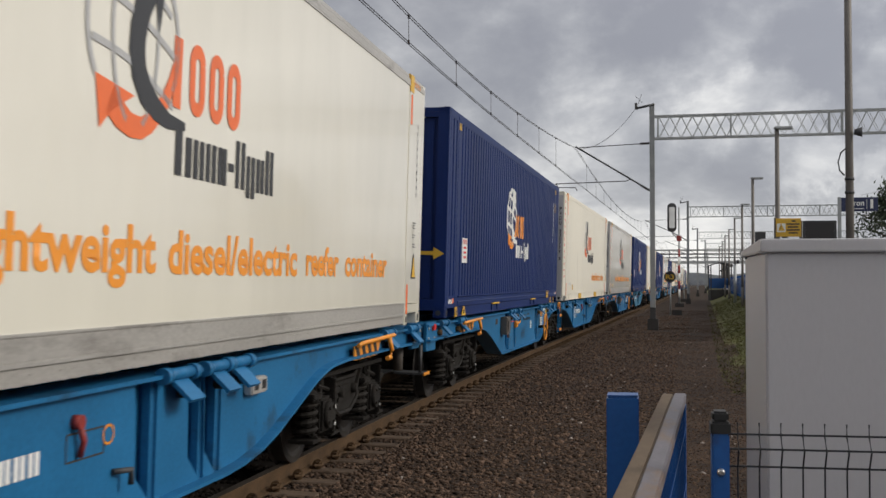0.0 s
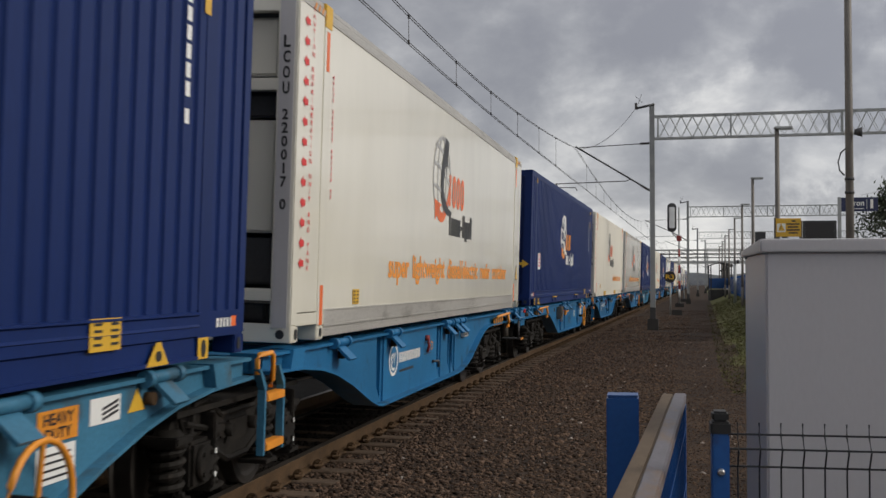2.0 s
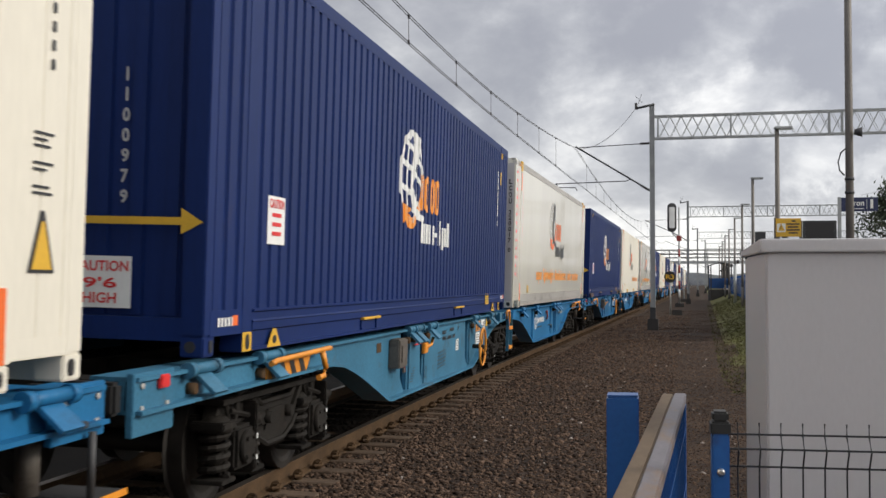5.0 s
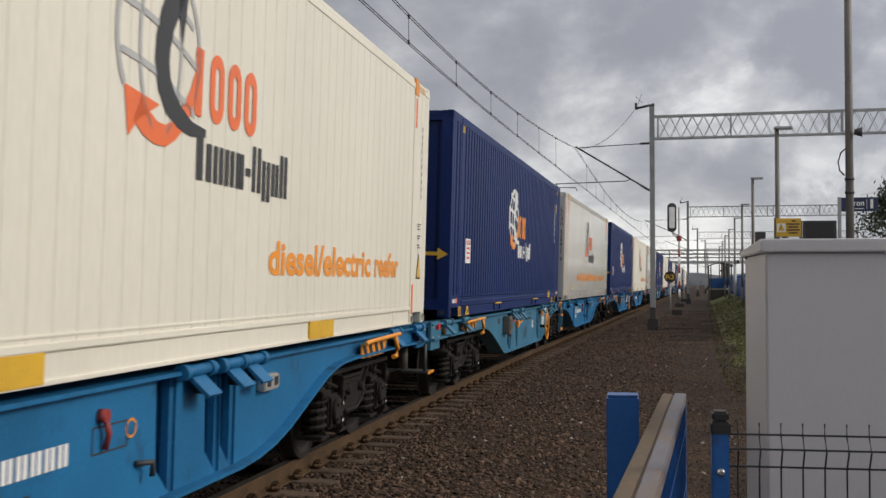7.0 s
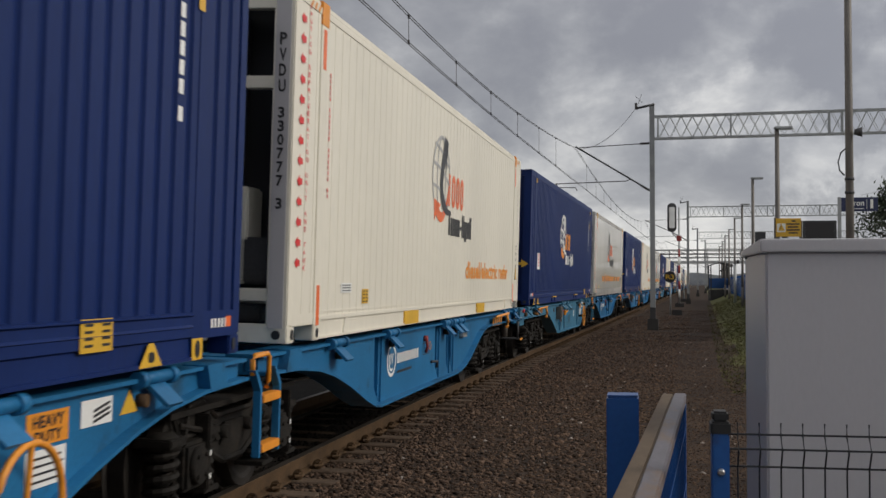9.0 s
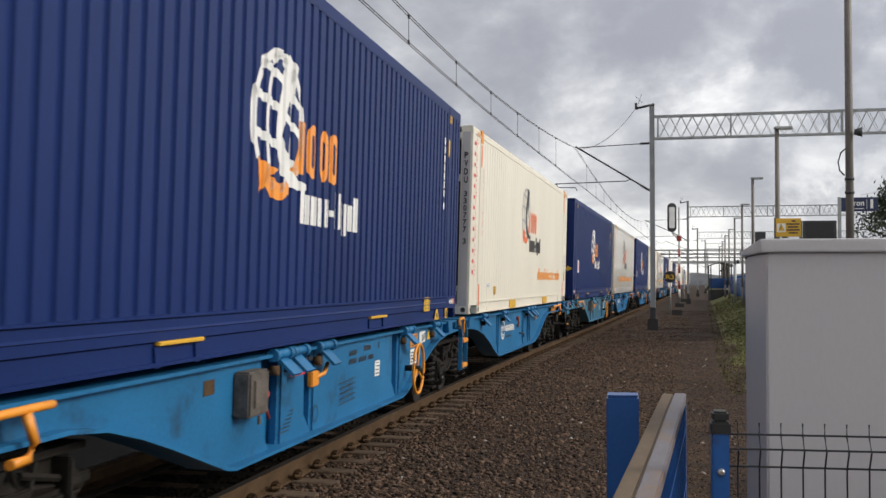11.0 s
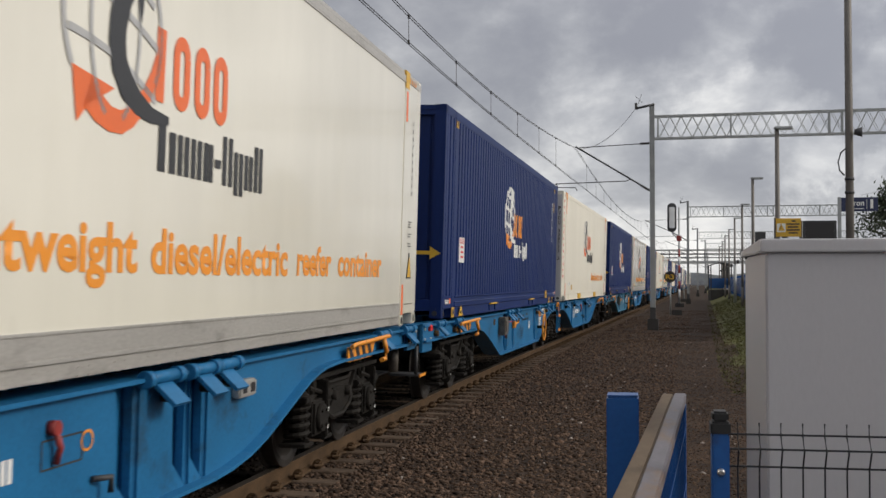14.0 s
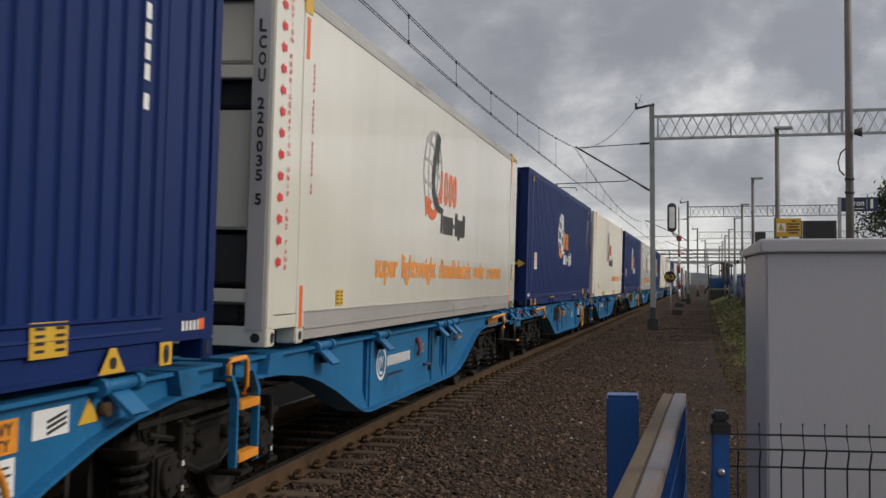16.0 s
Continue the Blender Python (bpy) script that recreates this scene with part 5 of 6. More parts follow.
def catenary_portal(y, side):
    th = root("catenary_portal", "galvanised steel overhead line portal with lattice beam and cantilever", "overhead line mast", "portals over the line")
    th.location = beside(side, y, MAST_FOOT)
    th.rotation_euler = (0, 0, -heading(y))
    h = 8.52
    bm = bmesh.new()
    box(bm, -0.20, 0.20, -0.20, 0.20, -0.4, 0.42, 0.03)
    part("footing", bm, M["concrete"], th)
    bm = bmesh.new()
    box(bm, -0.10, 0.10, -0.10, 0.10, 0.35, 0.84, 0.01)
    part("mast_base", bm, M["dark_steel"], th)
    part("mast", i_beam(bmesh.new(), 0.19, 0.17, 0.018, 0.8, h), M["galv"], th)
    bm = bmesh.new()
    tube(bm, [(0.10, 0, h + 0.02), (-0.58, 0, h - 0.12)], 0.045, 8)
    tube(bm, [(-0.58, 0, h - 0.16), (-0.60, 0, h + 0.09)], 0.05, 8)
    tube(bm, [(-0.35, 0, h + 0.09), (-0.62, 0, h + 0.35)], 0.008, 5)
    tube(bm, [(-0.52, 0, h + 0.02), (-0.38, 0, h + 0.42)], 0.008, 5)
    part("top_arm", bm, M["dark_steel"], th)
    # lattice beam over the platform side
    z0, z1, length = h - 1.30, h - 0.46, 19.0
    for yy in (-0.2, 0.2):
        for z in (z0, z1):
            bm = bmesh.new()
            box(bm, 0.09, length, yy - 0.028, yy + 0.028, z - 0.028, z + 0.028)
            part("chord", bm, M["galv"], th)
        bm = bmesh.new()
        step = 0.415
        for i in range(int((length - 0.3) / step)):
            a, b = 0.25 + i * step, 0.25 + (i + 1) * step
            tube(bm, [(a, yy, z0), (b, yy, z1)], 0.010, 4)
            tube(bm, [(a, yy, z1), (b, yy, z0)], 0.010, 4)
        part("lattice", bm, M["galv"], th)
        for x in (0.22, 2.9, 6.4, 6.85, 10.5):
            bm = bmesh.new()
            box(bm, x - 0.025, x + 0.025, yy - 0.025, yy + 0.025, z0, z1)
            part("strut", bm, M["galv"], th)
    bm = bmesh.new()
    for i in range(int(length / 0.83)):
        for z in (z0, z1):
            tube(bm, [(0.25 + i * 0.83, -0.2, z), (0.665 + i * 0.83, 0.2, z)], 0.011, 4)
    part("cross_bracing", bm, M["galv"], th)
    part("far_mast", i_beam(bmesh.new(), 0.19, 0.17, 0.018, -0.3, h), M["galv"], th).location = (length, 0, 0)
    # cantilever towards the track
    dx, f = -side + 0.20, -MAST_FOOT
    bm = bmesh.new()
    tube(bm, [(-0.09, 0, 5.12 + f), (-0.95, 0, 5.66 + f), (dx - 0.05, 0, 6.86 + f)], 0.032, 8)
    part("strut_tube", bm, M["dark_steel"], th)
    bm = bmesh.new()
    tube(bm, [(-0.09, 0, 6.92 + f), (dx + 0.1, 0, 6.82 + f)], 0.018, 6)
    part("tie_rod", bm, M["dark_steel"], th)
    bm = bmesh.new()
    tube(bm, [(-0.82, 0, 5.56 + f), (-0.98, 0, 5.50 + f), (dx - 0.85, 0, 5.44 + f)], 0.02, 6)
    part("registration_tube", bm, M["dark_steel"], th)
    bm = bmesh.new()
    tube(bm, [(dx - 0.80, 0, 5.44 + f), (dx - 0.72, 0, 5.30 + f), (dx - 0.05, 0, 5.28 + f), (dx, 0, 5.16 + f)], 0.018, 6)
    part("steady_arm", bm, M["dark_steel"], th)
    for a, b in (((-0.10, 0, 5.12 + f), (-0.42, 0, 5.32 + f)), ((-0.10, 0, 6.92 + f), (-0.45, 0, 6.91 + f))):
        bm = bmesh.new()
        a, b = Vector(a), Vector(b)
        n = 10
        tube(bm, [a.lerp(b, i / n) for i in range(n + 1)], [0.03 if i % 2 else 0.055 for i in range(n + 1)], 8)
        part("insulator", bm, M["wire"], th)
    return th


PORTALS = [-6.0, 44.0, 97.4, 146.7, 189.0, 240.0, 300.0]
for y, side in zip(PORTALS[1:], (3.05, 3.67, 4.2, 5.2, 5.6, 6.0)):
    catenary_portal(y, side)

CONTACT, MESSENGER = 5.14, 6.80


def make_wires():
    th = root("overhead_line", "dark copper overhead wires with droppers above the track", "overhead wire", kind="structure")

    def hang(y):
        for a, b in zip(PORTALS, PORTALS[1:]):
            if a <= y <= b:
                k = (y - a) / (b - a)
                return MESSENGER - 4 * k * (1 - k) * 0.85
        return MESSENGER

    U, WIRE = 0.16, 5.50
    for du, kind in ((-0.022, 0), (0.022, 0), (-0.022, 1), (0.022, 1)):
        bm = bmesh.new()
        ys = [PORTALS[0] + i * 1.5 for i in range(205)]
        tube(bm, [beside(U + du, y, WIRE if kind == 0 else hang(y)) for y in ys], 0.0075, 5)
        part("contact_wire" if kind == 0 else "messenger_wire", bm, M["wire"], th)
    for a, b in zip(PORTALS[:4], PORTALS[1:4]):
        for i in range(1, 12):
            y = a + (b - a) * i * 4 / 50
            bm = bmesh.new()
            tube(bm, [beside(U, y, WIRE), beside(U, y, hang(y))], 0.005, 4)
            tube(bm, [beside(U, y, WIRE - 0.02), beside(U, y, WIRE + 0.05)], 0.018, 5)
            tube(bm, [beside(U, y, hang(y) - 0.05), beside(U, y, hang(y) + 0.02)], 0.018, 5)
            part("dropper", bm, M["wire"], th)
    # feeder looping from the cantilever tip up to the mast arm
    bm = bmesh.new()
    a, b = beside(0.25, 44, 6.75), beside(MAST_SIDE - 0.58, 44, 8.3)
    tube(bm, [a.lerp(b, k / 10) - Vector((0, 0, 1.6 * (k / 10) * (1 - k / 10))) for k in range(11)], 0.008, 5)
    part("feeder_cable", bm, M["wire"], th)
    # line over the track beyond the platform
    bm = bmesh.new()
    tube(bm, [beside(16.5, y, 6.9 - 0.0004 * (y - 20) * (44 - y)) for y in range(-6, 96, 6)], 0.009, 5)
    part("messenger_wire", bm, M["wire"], th)


make_wires()


def pole_part(parent, name, mat, h, r, z=0.0, r2=None):
    bm = bmesh.new()
    tube(bm, [(0, 0, z), (0, 0, z + h)], [r, r2 or r], 12)
    return part(name, bm, M[mat], parent)


def signal():
    th = root("railway_signal", "tall light signal seen from behind on a red and white post", "railway signal")
    th.location, th.scale = (2.87, 85, -0.15), (0.78, 0.78, 0.78)
    bm = bmesh.new()
    box(bm, -0.4, 0.4, -0.4, 0.4, -0.3, 0.35, 0.04)
    part("footing", bm, M["concrete"], th)
    pole_part(th, "post", "galv", 9.0, 0.09, 0.3)
    for i in range(6):
        pole_part(th, "band", "old_red" if i % 2 else "white_mark", 0.75, 0.10, 0.9 + i * 0.75)
    bm = bmesh.new()
    prism(bm, rounded(-0.12, 0.12, 6.15, 6.65, 0.04), -0.22, 0.22)
    part("marker_board", bm, M["old_red"], th)
    bm = bmesh.new()
    pts = rounded(-0.42, 0.42, 7.0, 9.7, 0.40, 8)
    prism(bm, pts, 0.10, 0.16)
    bmesh.ops.rotate(bm, cent=(0, 0, 0), matrix=Matrix.Rotation(radians(-90), 3, "Z"), verts=bm.verts[:])
    bmesh.ops.translate(bm, vec=(-0.65, 0, 0), verts=bm.verts[:])
    head = part("backing_board", bm, M["dark_steel"], th)
    bm = bmesh.new()
    box(bm, -0.90, -0.40, -0.5, -0.17, 7.35, 9.3, 0.04)
    part("lamp_case", bm, M["white_mark"], head)
    bm = bmesh.new()
    tube(bm, [(0, 0, 6.6), (-0.65, 0, 7.0)], 0.06, 8)
    tube(bm, [(0, 0, 6.2), (-0.65, -0.1, 6.9)], 0.05, 8)
    part("bracket", bm, M["galv"], th)


signal()


def stop_marker():
    th = root("stop_marker", "round black sign with yellow characters on a slim post", "railway sign")
    th.location, th.scale = (1.68, 64, -0.15), (0.83, 0.83, 0.83)
    pole_part(th, "post", "galv", 2.3, 0.045)
    bm = bmesh.new()
    box(bm, 0.1, 0.75, -0.2, 0.2, -0.1, 0.35, 0.04)
    part("ballast_block", bm, M["concrete"], th)
    bm = bmesh.new()
    tube(bm, [(-0.03, -0.06, 2.52), (-0.03, -0.09, 2.52)], 0.38, 28)
    disc = part("disc", bm, M["cap"], th)
    bm = writing("R3", -0.27, 0.27, 2.36, 2.68, 0, 0.03)
    bmesh.ops.transform(bm, matrix=Matrix.Translation((-0.03, -0.095, 0)) @ Matrix.Rotation(radians(-90), 4, "Z"), verts=bm.verts[:])
    part("characters", bm, M["yellow"], disc)


stop_marker()


def lineside_post(x, y, h, r, mat):
    th = root("lineside_post", "slim grey lineside marker post", "post", "lineside posts")
    th.location = (x, y, -0.15)
    pole_part(th, "post", mat, h, r)
    bm = bmesh.new()
    box(bm, -0.3, 0.3, -0.3, 0.3, -0.2, 0.28, 0.04)
    part("footing", bm, M["concrete"], th)


lineside_post(4.05, 108, 2.6, 0.06, "galv")


def lamp_post(x, y, z, top, r=0.075, sleeved=False):
    th = root("street_lamp", "slim dark platform lamp post with a flat lamp head", "lamp post", "platform lamps")
    th.location = (x, y, z)
    pole_part(th, "pole", "pole", top - z, r, 0.0, r * 0.8)
    pole_part(th, "sleeve", "galv" if sleeved else "pole", 2.6 if sleeved else 1.2, r * (1.35 if sleeved else 1.2))
    bm = bmesh.new()
    box(bm, -0.08, 0.40, -0.11, 0.11, top - z - 0.02, top - z + 0.06, 0.025)
    part("lamp_head", bm, M["galv"], th)
    bm = bmesh.new()
    tube(bm, [(0.10, -0.1, (top - z) * 0.5), (0.24, -0.1, (top - z) * 0.5)], 0.13, 12)
    part("loudspeaker", bm, M["dark_steel"], th)


for x, y in ((3.59, 31.1), (4.38, 46.0), (5.30, 61.4), (5.96, 74.4), (6.82, 90.5), (7.39, 102.6), (8.14, 116.8), (8.98, 133.5)):
    lamp_post(x, y, 0.2, 5.68, 0.07, y == 74.4)


def tall_pole():
    th = root("utility_pole", "tall weathered brown-grey steel pole with clamps and horn", "pole")
    th.location = (3.06, 17.6, -0.3)
    pole_part(th, "pole", "pole", 9.0, 0.066, 0.0, 0.046)
    for z in (3.25, 3.45):
        pole_part(th, "clamp", "dark_steel", 0.04, 0.070, z)
    bm = bmesh.new()
    tube(bm, [(0.06, -0.08, 4.15), (0.17, -0.10, 4.15)], [0.04, 0.075], 12)
    part("horn", bm, M["dark_steel"], th)
    bm = bmesh.new()
    tube(bm, [(-0.07, 0, 3.52), (-0.14, 0, 3.60), (-0.16, 0, 3.72), (-0.12, 0, 3.86), (-0.05, 0, 3.92)], 0.012, 6)
    part("cable_loop", bm, M["dark_steel"], th)


tall_pole()


def face_sign(th, name, x0, x1, z0, z1, y, mat, thick=0.04):
    bm = bmesh.new()
    box(bm, x0, x1, y, y + thick, z0, z1, 0.006)
    return part(name, bm, M[mat], th)


def front_writing(body, x0, x1, z0, z1, y, bold=0.0):
    bm = writing(body, x0, x1, z0, z1, 0, bold)
    for v in bm.verts:
        v.co = (v.co.y, y, v.co.z)
    bmesh.ops.reverse_faces(bm, faces=bm.faces[:])
    bmesh.ops.recalc_face_normals(bm, faces=bm.faces[:])
    for f in bm.faces:
        if f.normal.y > 0:
            f.normal_flip()
    return bm


def platform_signs():
    D = 26.0

    def px(x, y):
        return ((x - 784) / 2026.5, (441 - y) / 2026.5)
    c, s = math.cos(0.16969), math.sin(0.16969)
    cp, sp = math.cos(0.02902), math.sin(0.02902)

    def at(x, y, d=D):
        a, b = px(x, y)
        v = Vector((-s * cp + c * a + s * sp * b, c * cp + s * a - c * sp * b, sp + cp * b))
        v = v * (d / v.y)
        return v.x, v.z + 1.649

    # station name board
    x0, z1 = at(1489, 350)
    x1, z0 = at(1554, 374)
    th = root("platform_sign", "navy platform name board with white writing on a pale post", "sign")
    th.location = (x0, D, 0)
    w = x1 - x0
    b = face_sign(th, "board", 0, w, z0, z1, 0, "sign_navy")
    part("word", front_writing("Peron", 0.12 * w, 0.62 * w, z0 + 0.12, z0 + 0.25, -0.004, 0.02), M["white_mark"], b)
    part("number", front_writing("1", 0.79 * w, 0.87 * w, z0 + 0.06, z0 + 0.26, -0.004, 0.03), M["white_mark"], b)
    bm = bmesh.new()
    box(bm, 0.12 * w, 0.62 * w, -0.004, 0, z0 + 0.05, z0 + 0.065)
    box(bm, 0.69 * w, 0.70 * w, -0.004, 0, z0 + 0.05, z0 + 0.25)
    part("rule", bm, M["white_mark"], b)
    bm = bmesh.new()
    box(bm, -0.075, -0.002, 0, 0.06, -0.3, z1 + 0.01, 0.006)
    part("post", bm, M["galv"], th)
    # yellow warning board
    x0, z1 = at(1373, 387)
    x1, z0 = at(1418, 419)
    th = root("warning_sign", "yellow warning board with black triangle and print", "sign")
    th.location = (x0, D, 0)
    w = x1 - x0
    b = face_sign(th, "board", 0, w, z0, z1, 0, "yellow")
    b2 = face_sign(th, "triangle_field", 0.02, 0.38 * w, z0 + 0.10, z1 - 0.11, -0.005, "white_mark", 0.004)
    bm = bmesh.new()
    zz = z0 + 0.13
    vs = [bm.verts.new((x, -0.009, z)) for x, z in ((0.05, zz), (0.35 * w, zz), (0.20 * w, zz + 0.17))]
    bm.faces.new(vs)
    part("triangle", bm, M["yellow"], b2)
    bm = bmesh.new()
    box(bm, 0.19 * w, 0.21 * w, -0.012, -0.009, zz + 0.04, zz + 0.12)
    part("bolt_mark", bm, M["black"], b2)
    bm = bmesh.new()
    for i in range(5):
        q = (0.62, 0.42, 0.47, 0.42, 0.50)[i] * w
        box(bm, q, (0.78, 0.94, 0.88, 0.94, 0.86)[i] * w, -0.004, 0, z1 - 0.075 - i * 0.065, z1 - 0.045 - i * 0.065)
    part("print_bar", bm, M["black"], b)
    bm = bmesh.new()
    box(bm, -0.03, 0.03, 0.045, 0.09, -0.3, z1 + 0.02)
    box(bm, w - 0.03, w + 0.03, 0.045, 0.09, -0.3, z1 - 0.05)
    part("post", bm, M["pole"], th)
    # dark display
    x0, z1 = at(1421, 391)
    x1, z0 = at(1481, 425)
    th = root("notice_board", "dark framed information board seen from behind", "notice board")
    th.location = (x0, D, 0)
    w = x1 - x0
    b = face_sign(th, "frame", 0, w, z0 - 0.03, z1, 0, "dark_steel", 0.08)
    face_sign(th, "panel", 0.05, w - 0.05, z0 + 0.02, z1 - 0.04, -0.006, "sign_dark", 0.005)
    bm = bmesh.new()
    box(bm, 0.04, 0.10, 0.08, 0.14, -0.3, z1)
    box(bm, w - 0.10, w - 0.04, 0.08, 0.14, -0.3, z1)
    part("post", bm, M["dark_steel"], th)
    # small cabinet on the post farther on
    x0, z1 = at(1337, 411, 44)
    x1, z0 = at(1355, 428, 44)
    th = root("relay_box", "grey equipment box on a slim post", "box")
    th.location = (x0, 44, 0)
    face_sign(th, "case", 0, x1 - x0, z0, z1, 0, "dark_steel", 0.25)
    bm = bmesh.new()
    box(bm, 0.15, 0.22, 0.05, 0.12, 0.0, z0)
    part("post", bm, M["dark_steel"], th)


platform_signs()


# ---- platform, bridge and distance ----
def make_platform():
    bm = bmesh.new()
    ys = [30 + 10 * i for i in range(24)]
    rows = [[bm.verts.new(beside(u, y, z)) for u, z in ((7.6, 0.2), (7.6, 0.84), (13.5, 0.84), (13.5, -0.6))] for y in ys]
    fs = []
    for a, b in zip(rows, rows[1:]):
        for i in range(3):
            fs.append(bm.faces.new((a[i], a[i + 1], b[i + 1], b[i])))
    fs += [bm.faces.new(rows[0]), bm.faces.new(rows[-1])]
    bmesh.ops.recalc_face_normals(bm, faces=fs)
    ob = part("pavement", bm, M["slab"], None)
    tagged(ob, "grey concrete station platform beyond the grass bank", "platform", kind="structure")


make_platform()


def blue_fence():
    th = root("platform_fence", "solid blue panel fence along the platform", "fence")
    u = 7.45
    y = 36.0
    bm = bmesh.new()
    box(bm, -0.02, 0.02, 0.03, 2.42, 0.0, 1.15, 0.005)
    for i in range(8):
        box(bm, -0.035, -0.02, 0.1 + i * 0.29, 0.3 + i * 0.29, 0.05, 1.1)
    first = part("panel", bm, M["fence_blue"], th)
    bm = bmesh.new()
    box(bm, -0.04, 0.04, -0.04, 0.04, -0.3, 1.3, 0.006)
    post = part("post", bm, M["fence_blue"], th)
    k = 0
    while y < 118:
        p = beside(u, y, 0.82)
        for me, name in ((first, "panel"), (post, "post")):
            ob = me if k == 0 else new(name, me.data)
            ob.parent, ob.location, ob.rotation_euler = th, p, (0, 0, -heading(y))
        y += 2.45
        k += 1


blue_fence()


def shelter():
    th = root("platform_shelter", "blue-grey glazed platform shelter with curved roof", "shelter")
    th.location = (7.69, 112, 0.94)
    bm = bmesh.new()
    box(bm, -1.0, 1.3, -0.15, 4.0, -1.2, 0.0, 0.02)
    part("base_slab", bm, M["concrete"], th)
    for x in (-0.95, 0.95):
        for y in (0, 3.5):
            bm = bmesh.new()
            box(bm, x - 0.05, x + 0.05, y - 0.05, y + 0.05, 0, 2.4)
            part("post", bm, M["dark_steel"], th)
    bm = bmesh.new()
    pts = [(-1.15 + 2.3 * i / 10, 2.3 + 0.3 * math.sin(math.pi * i / 10)) for i in range(11)]
    poly = pts + [(a, b - 0.08) for a, b in pts[::-1]]
    prism(bm, poly, -0.3, 3.9)
    bmesh.ops.rotate(bm, cent=(0, 0, 0), matrix=Matrix.Rotation(radians(90), 3, "Z"), verts=bm.verts[:])
    bmesh.ops.scale(bm, vec=(-1, 1, 1), verts=bm.verts[:])
    bmesh.ops.recalc_face_normals(bm, faces=bm.faces[:])
    part("roof", bm, M["dark_steel"], th)
    bm = bmesh.new()
    box(bm, -0.9, 0.9, 3.46, 3.5, 0.1, 1.1)
    box(bm, 0.91, 0.95, 0.05, 3.45, 0.1, 1.1)
    part("lower_panel", bm, M["fence_blue"], th)


shelter()


def footbridge():
    th = root("footbridge", "grey concrete bridge over the railway with railings", "bridge")
    y, z = 205.0, 4.6
    th.location = beside(0, y, 0)
    for a, b, c, d, name, mat in ((-40, 90, z + 0.3, z + 0.75, "deck", "galv"), (-40, 90, z + 1.9, z + 2.05, "rail", "dark_steel"), (-40, 90, z + 1.3, z + 1.4, "rail", "dark_steel"), (-40, 90, z + 2.6, z + 2.75, "roof", "galv")):
        bm = bmesh.new()
        box(bm, a, b, -2, 2, c, d)
        part(name, bm, M[mat], th)
    for i in range(44):
        bm = bmesh.new()
        x = -40 + i * 3
        box(bm, x - 0.06, x + 0.06, -2, -1.9, z + 0.75, z + 2.6)
        part("baluster", bm, M["dark_steel"], th)
    for x in (-9, 8.5, 24, 40):
        bm = bmesh.new()
        box(bm, x - 0.5, x + 0.5, -1.5, 1.5, -0.6, z + 0.3)
        part("pier", bm, M["concrete"], th)


footbridge()


def tree(x, y, z, h, spread, seed):
    rnd = random.Random(seed)
    th = root("tree", "dark sparse evergreen tree behind the platform", "tree", "trees behind the platform")
    th.location = (x, y, z)
    bm = bmesh.new()
    tube(bm, [(0, 0, -0.3), (0.05, 0, h * 0.4), (-0.03, 0.05, h * 0.95)], [0.16, 0.11, 0.02], 8)
    tips = []
    for i in range(34):
        a, zz = rnd.uniform(0, 6.28), h * rnd.uniform(0.22, 0.95)
        r = spread * (1.05 - zz / h) * rnd.uniform(0.6, 1.1) + 0.2
        e = Vector((r * math.cos(a), r * math.sin(a), zz + r * rnd.uniform(-0.1, 0.35)))
        tube(bm, [(0, 0, zz - 0.2), tuple((e * 0.5 + Vector((0, 0, zz * 0.5)))), tuple(e)], [0.04, 0.025, 0.008], 5)
        tips.append((Vector((0, 0, zz)), e))
    part("trunk", bm, M["bark"], th)
    verts, faces = [], []
    for a, e in tips:
        for j in range(150):
            k = rnd.uniform(0.25, 1.05)
            c = a.lerp(e, k) + Vector((rnd.gauss(0, 0.14), rnd.gauss(0, 0.14), rnd.gauss(0, 0.14)))
            d = Vector((rnd.gauss(0, 1), rnd.gauss(0, 1), rnd.gauss(0, 1))).normalized()
            n = d.orthogonal().normalized()
            s = rnd.uniform(0.04, 0.09)
            i = len(verts)
            verts += [tuple(c - d * s), tuple(c + n * s * 0.5), tuple(c + d * s), tuple(c - n * s * 0.5)]
            faces.append((i, i + 1, i + 2, i + 3))
    me = bpy.data.meshes.new("crown")
    me.from_pydata(verts, [], faces)
    me.materials.append(M["leaf"])
    ob = new("crown", me)
    ob.parent = th


for i, (x, y, h, w) in enumerate(((8.4, 41, 5.2, 1.9), (9.9, 43, 5.6, 2.1), (11.3, 42, 5.0, 1.9))):
    tree(x, y, 0.0, h, w, i)


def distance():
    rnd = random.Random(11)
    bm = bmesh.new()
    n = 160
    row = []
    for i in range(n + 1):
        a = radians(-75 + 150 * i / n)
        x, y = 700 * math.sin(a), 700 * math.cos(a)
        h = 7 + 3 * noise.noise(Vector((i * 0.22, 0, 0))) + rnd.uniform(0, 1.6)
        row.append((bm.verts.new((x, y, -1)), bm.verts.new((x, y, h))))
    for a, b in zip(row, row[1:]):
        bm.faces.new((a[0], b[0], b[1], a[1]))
    tagged(part("backdrop", bm, M["backdrop"], None), "line of distant woods on the horizon, coloured pale grey for haze", "distance", kind="structure")


distance()


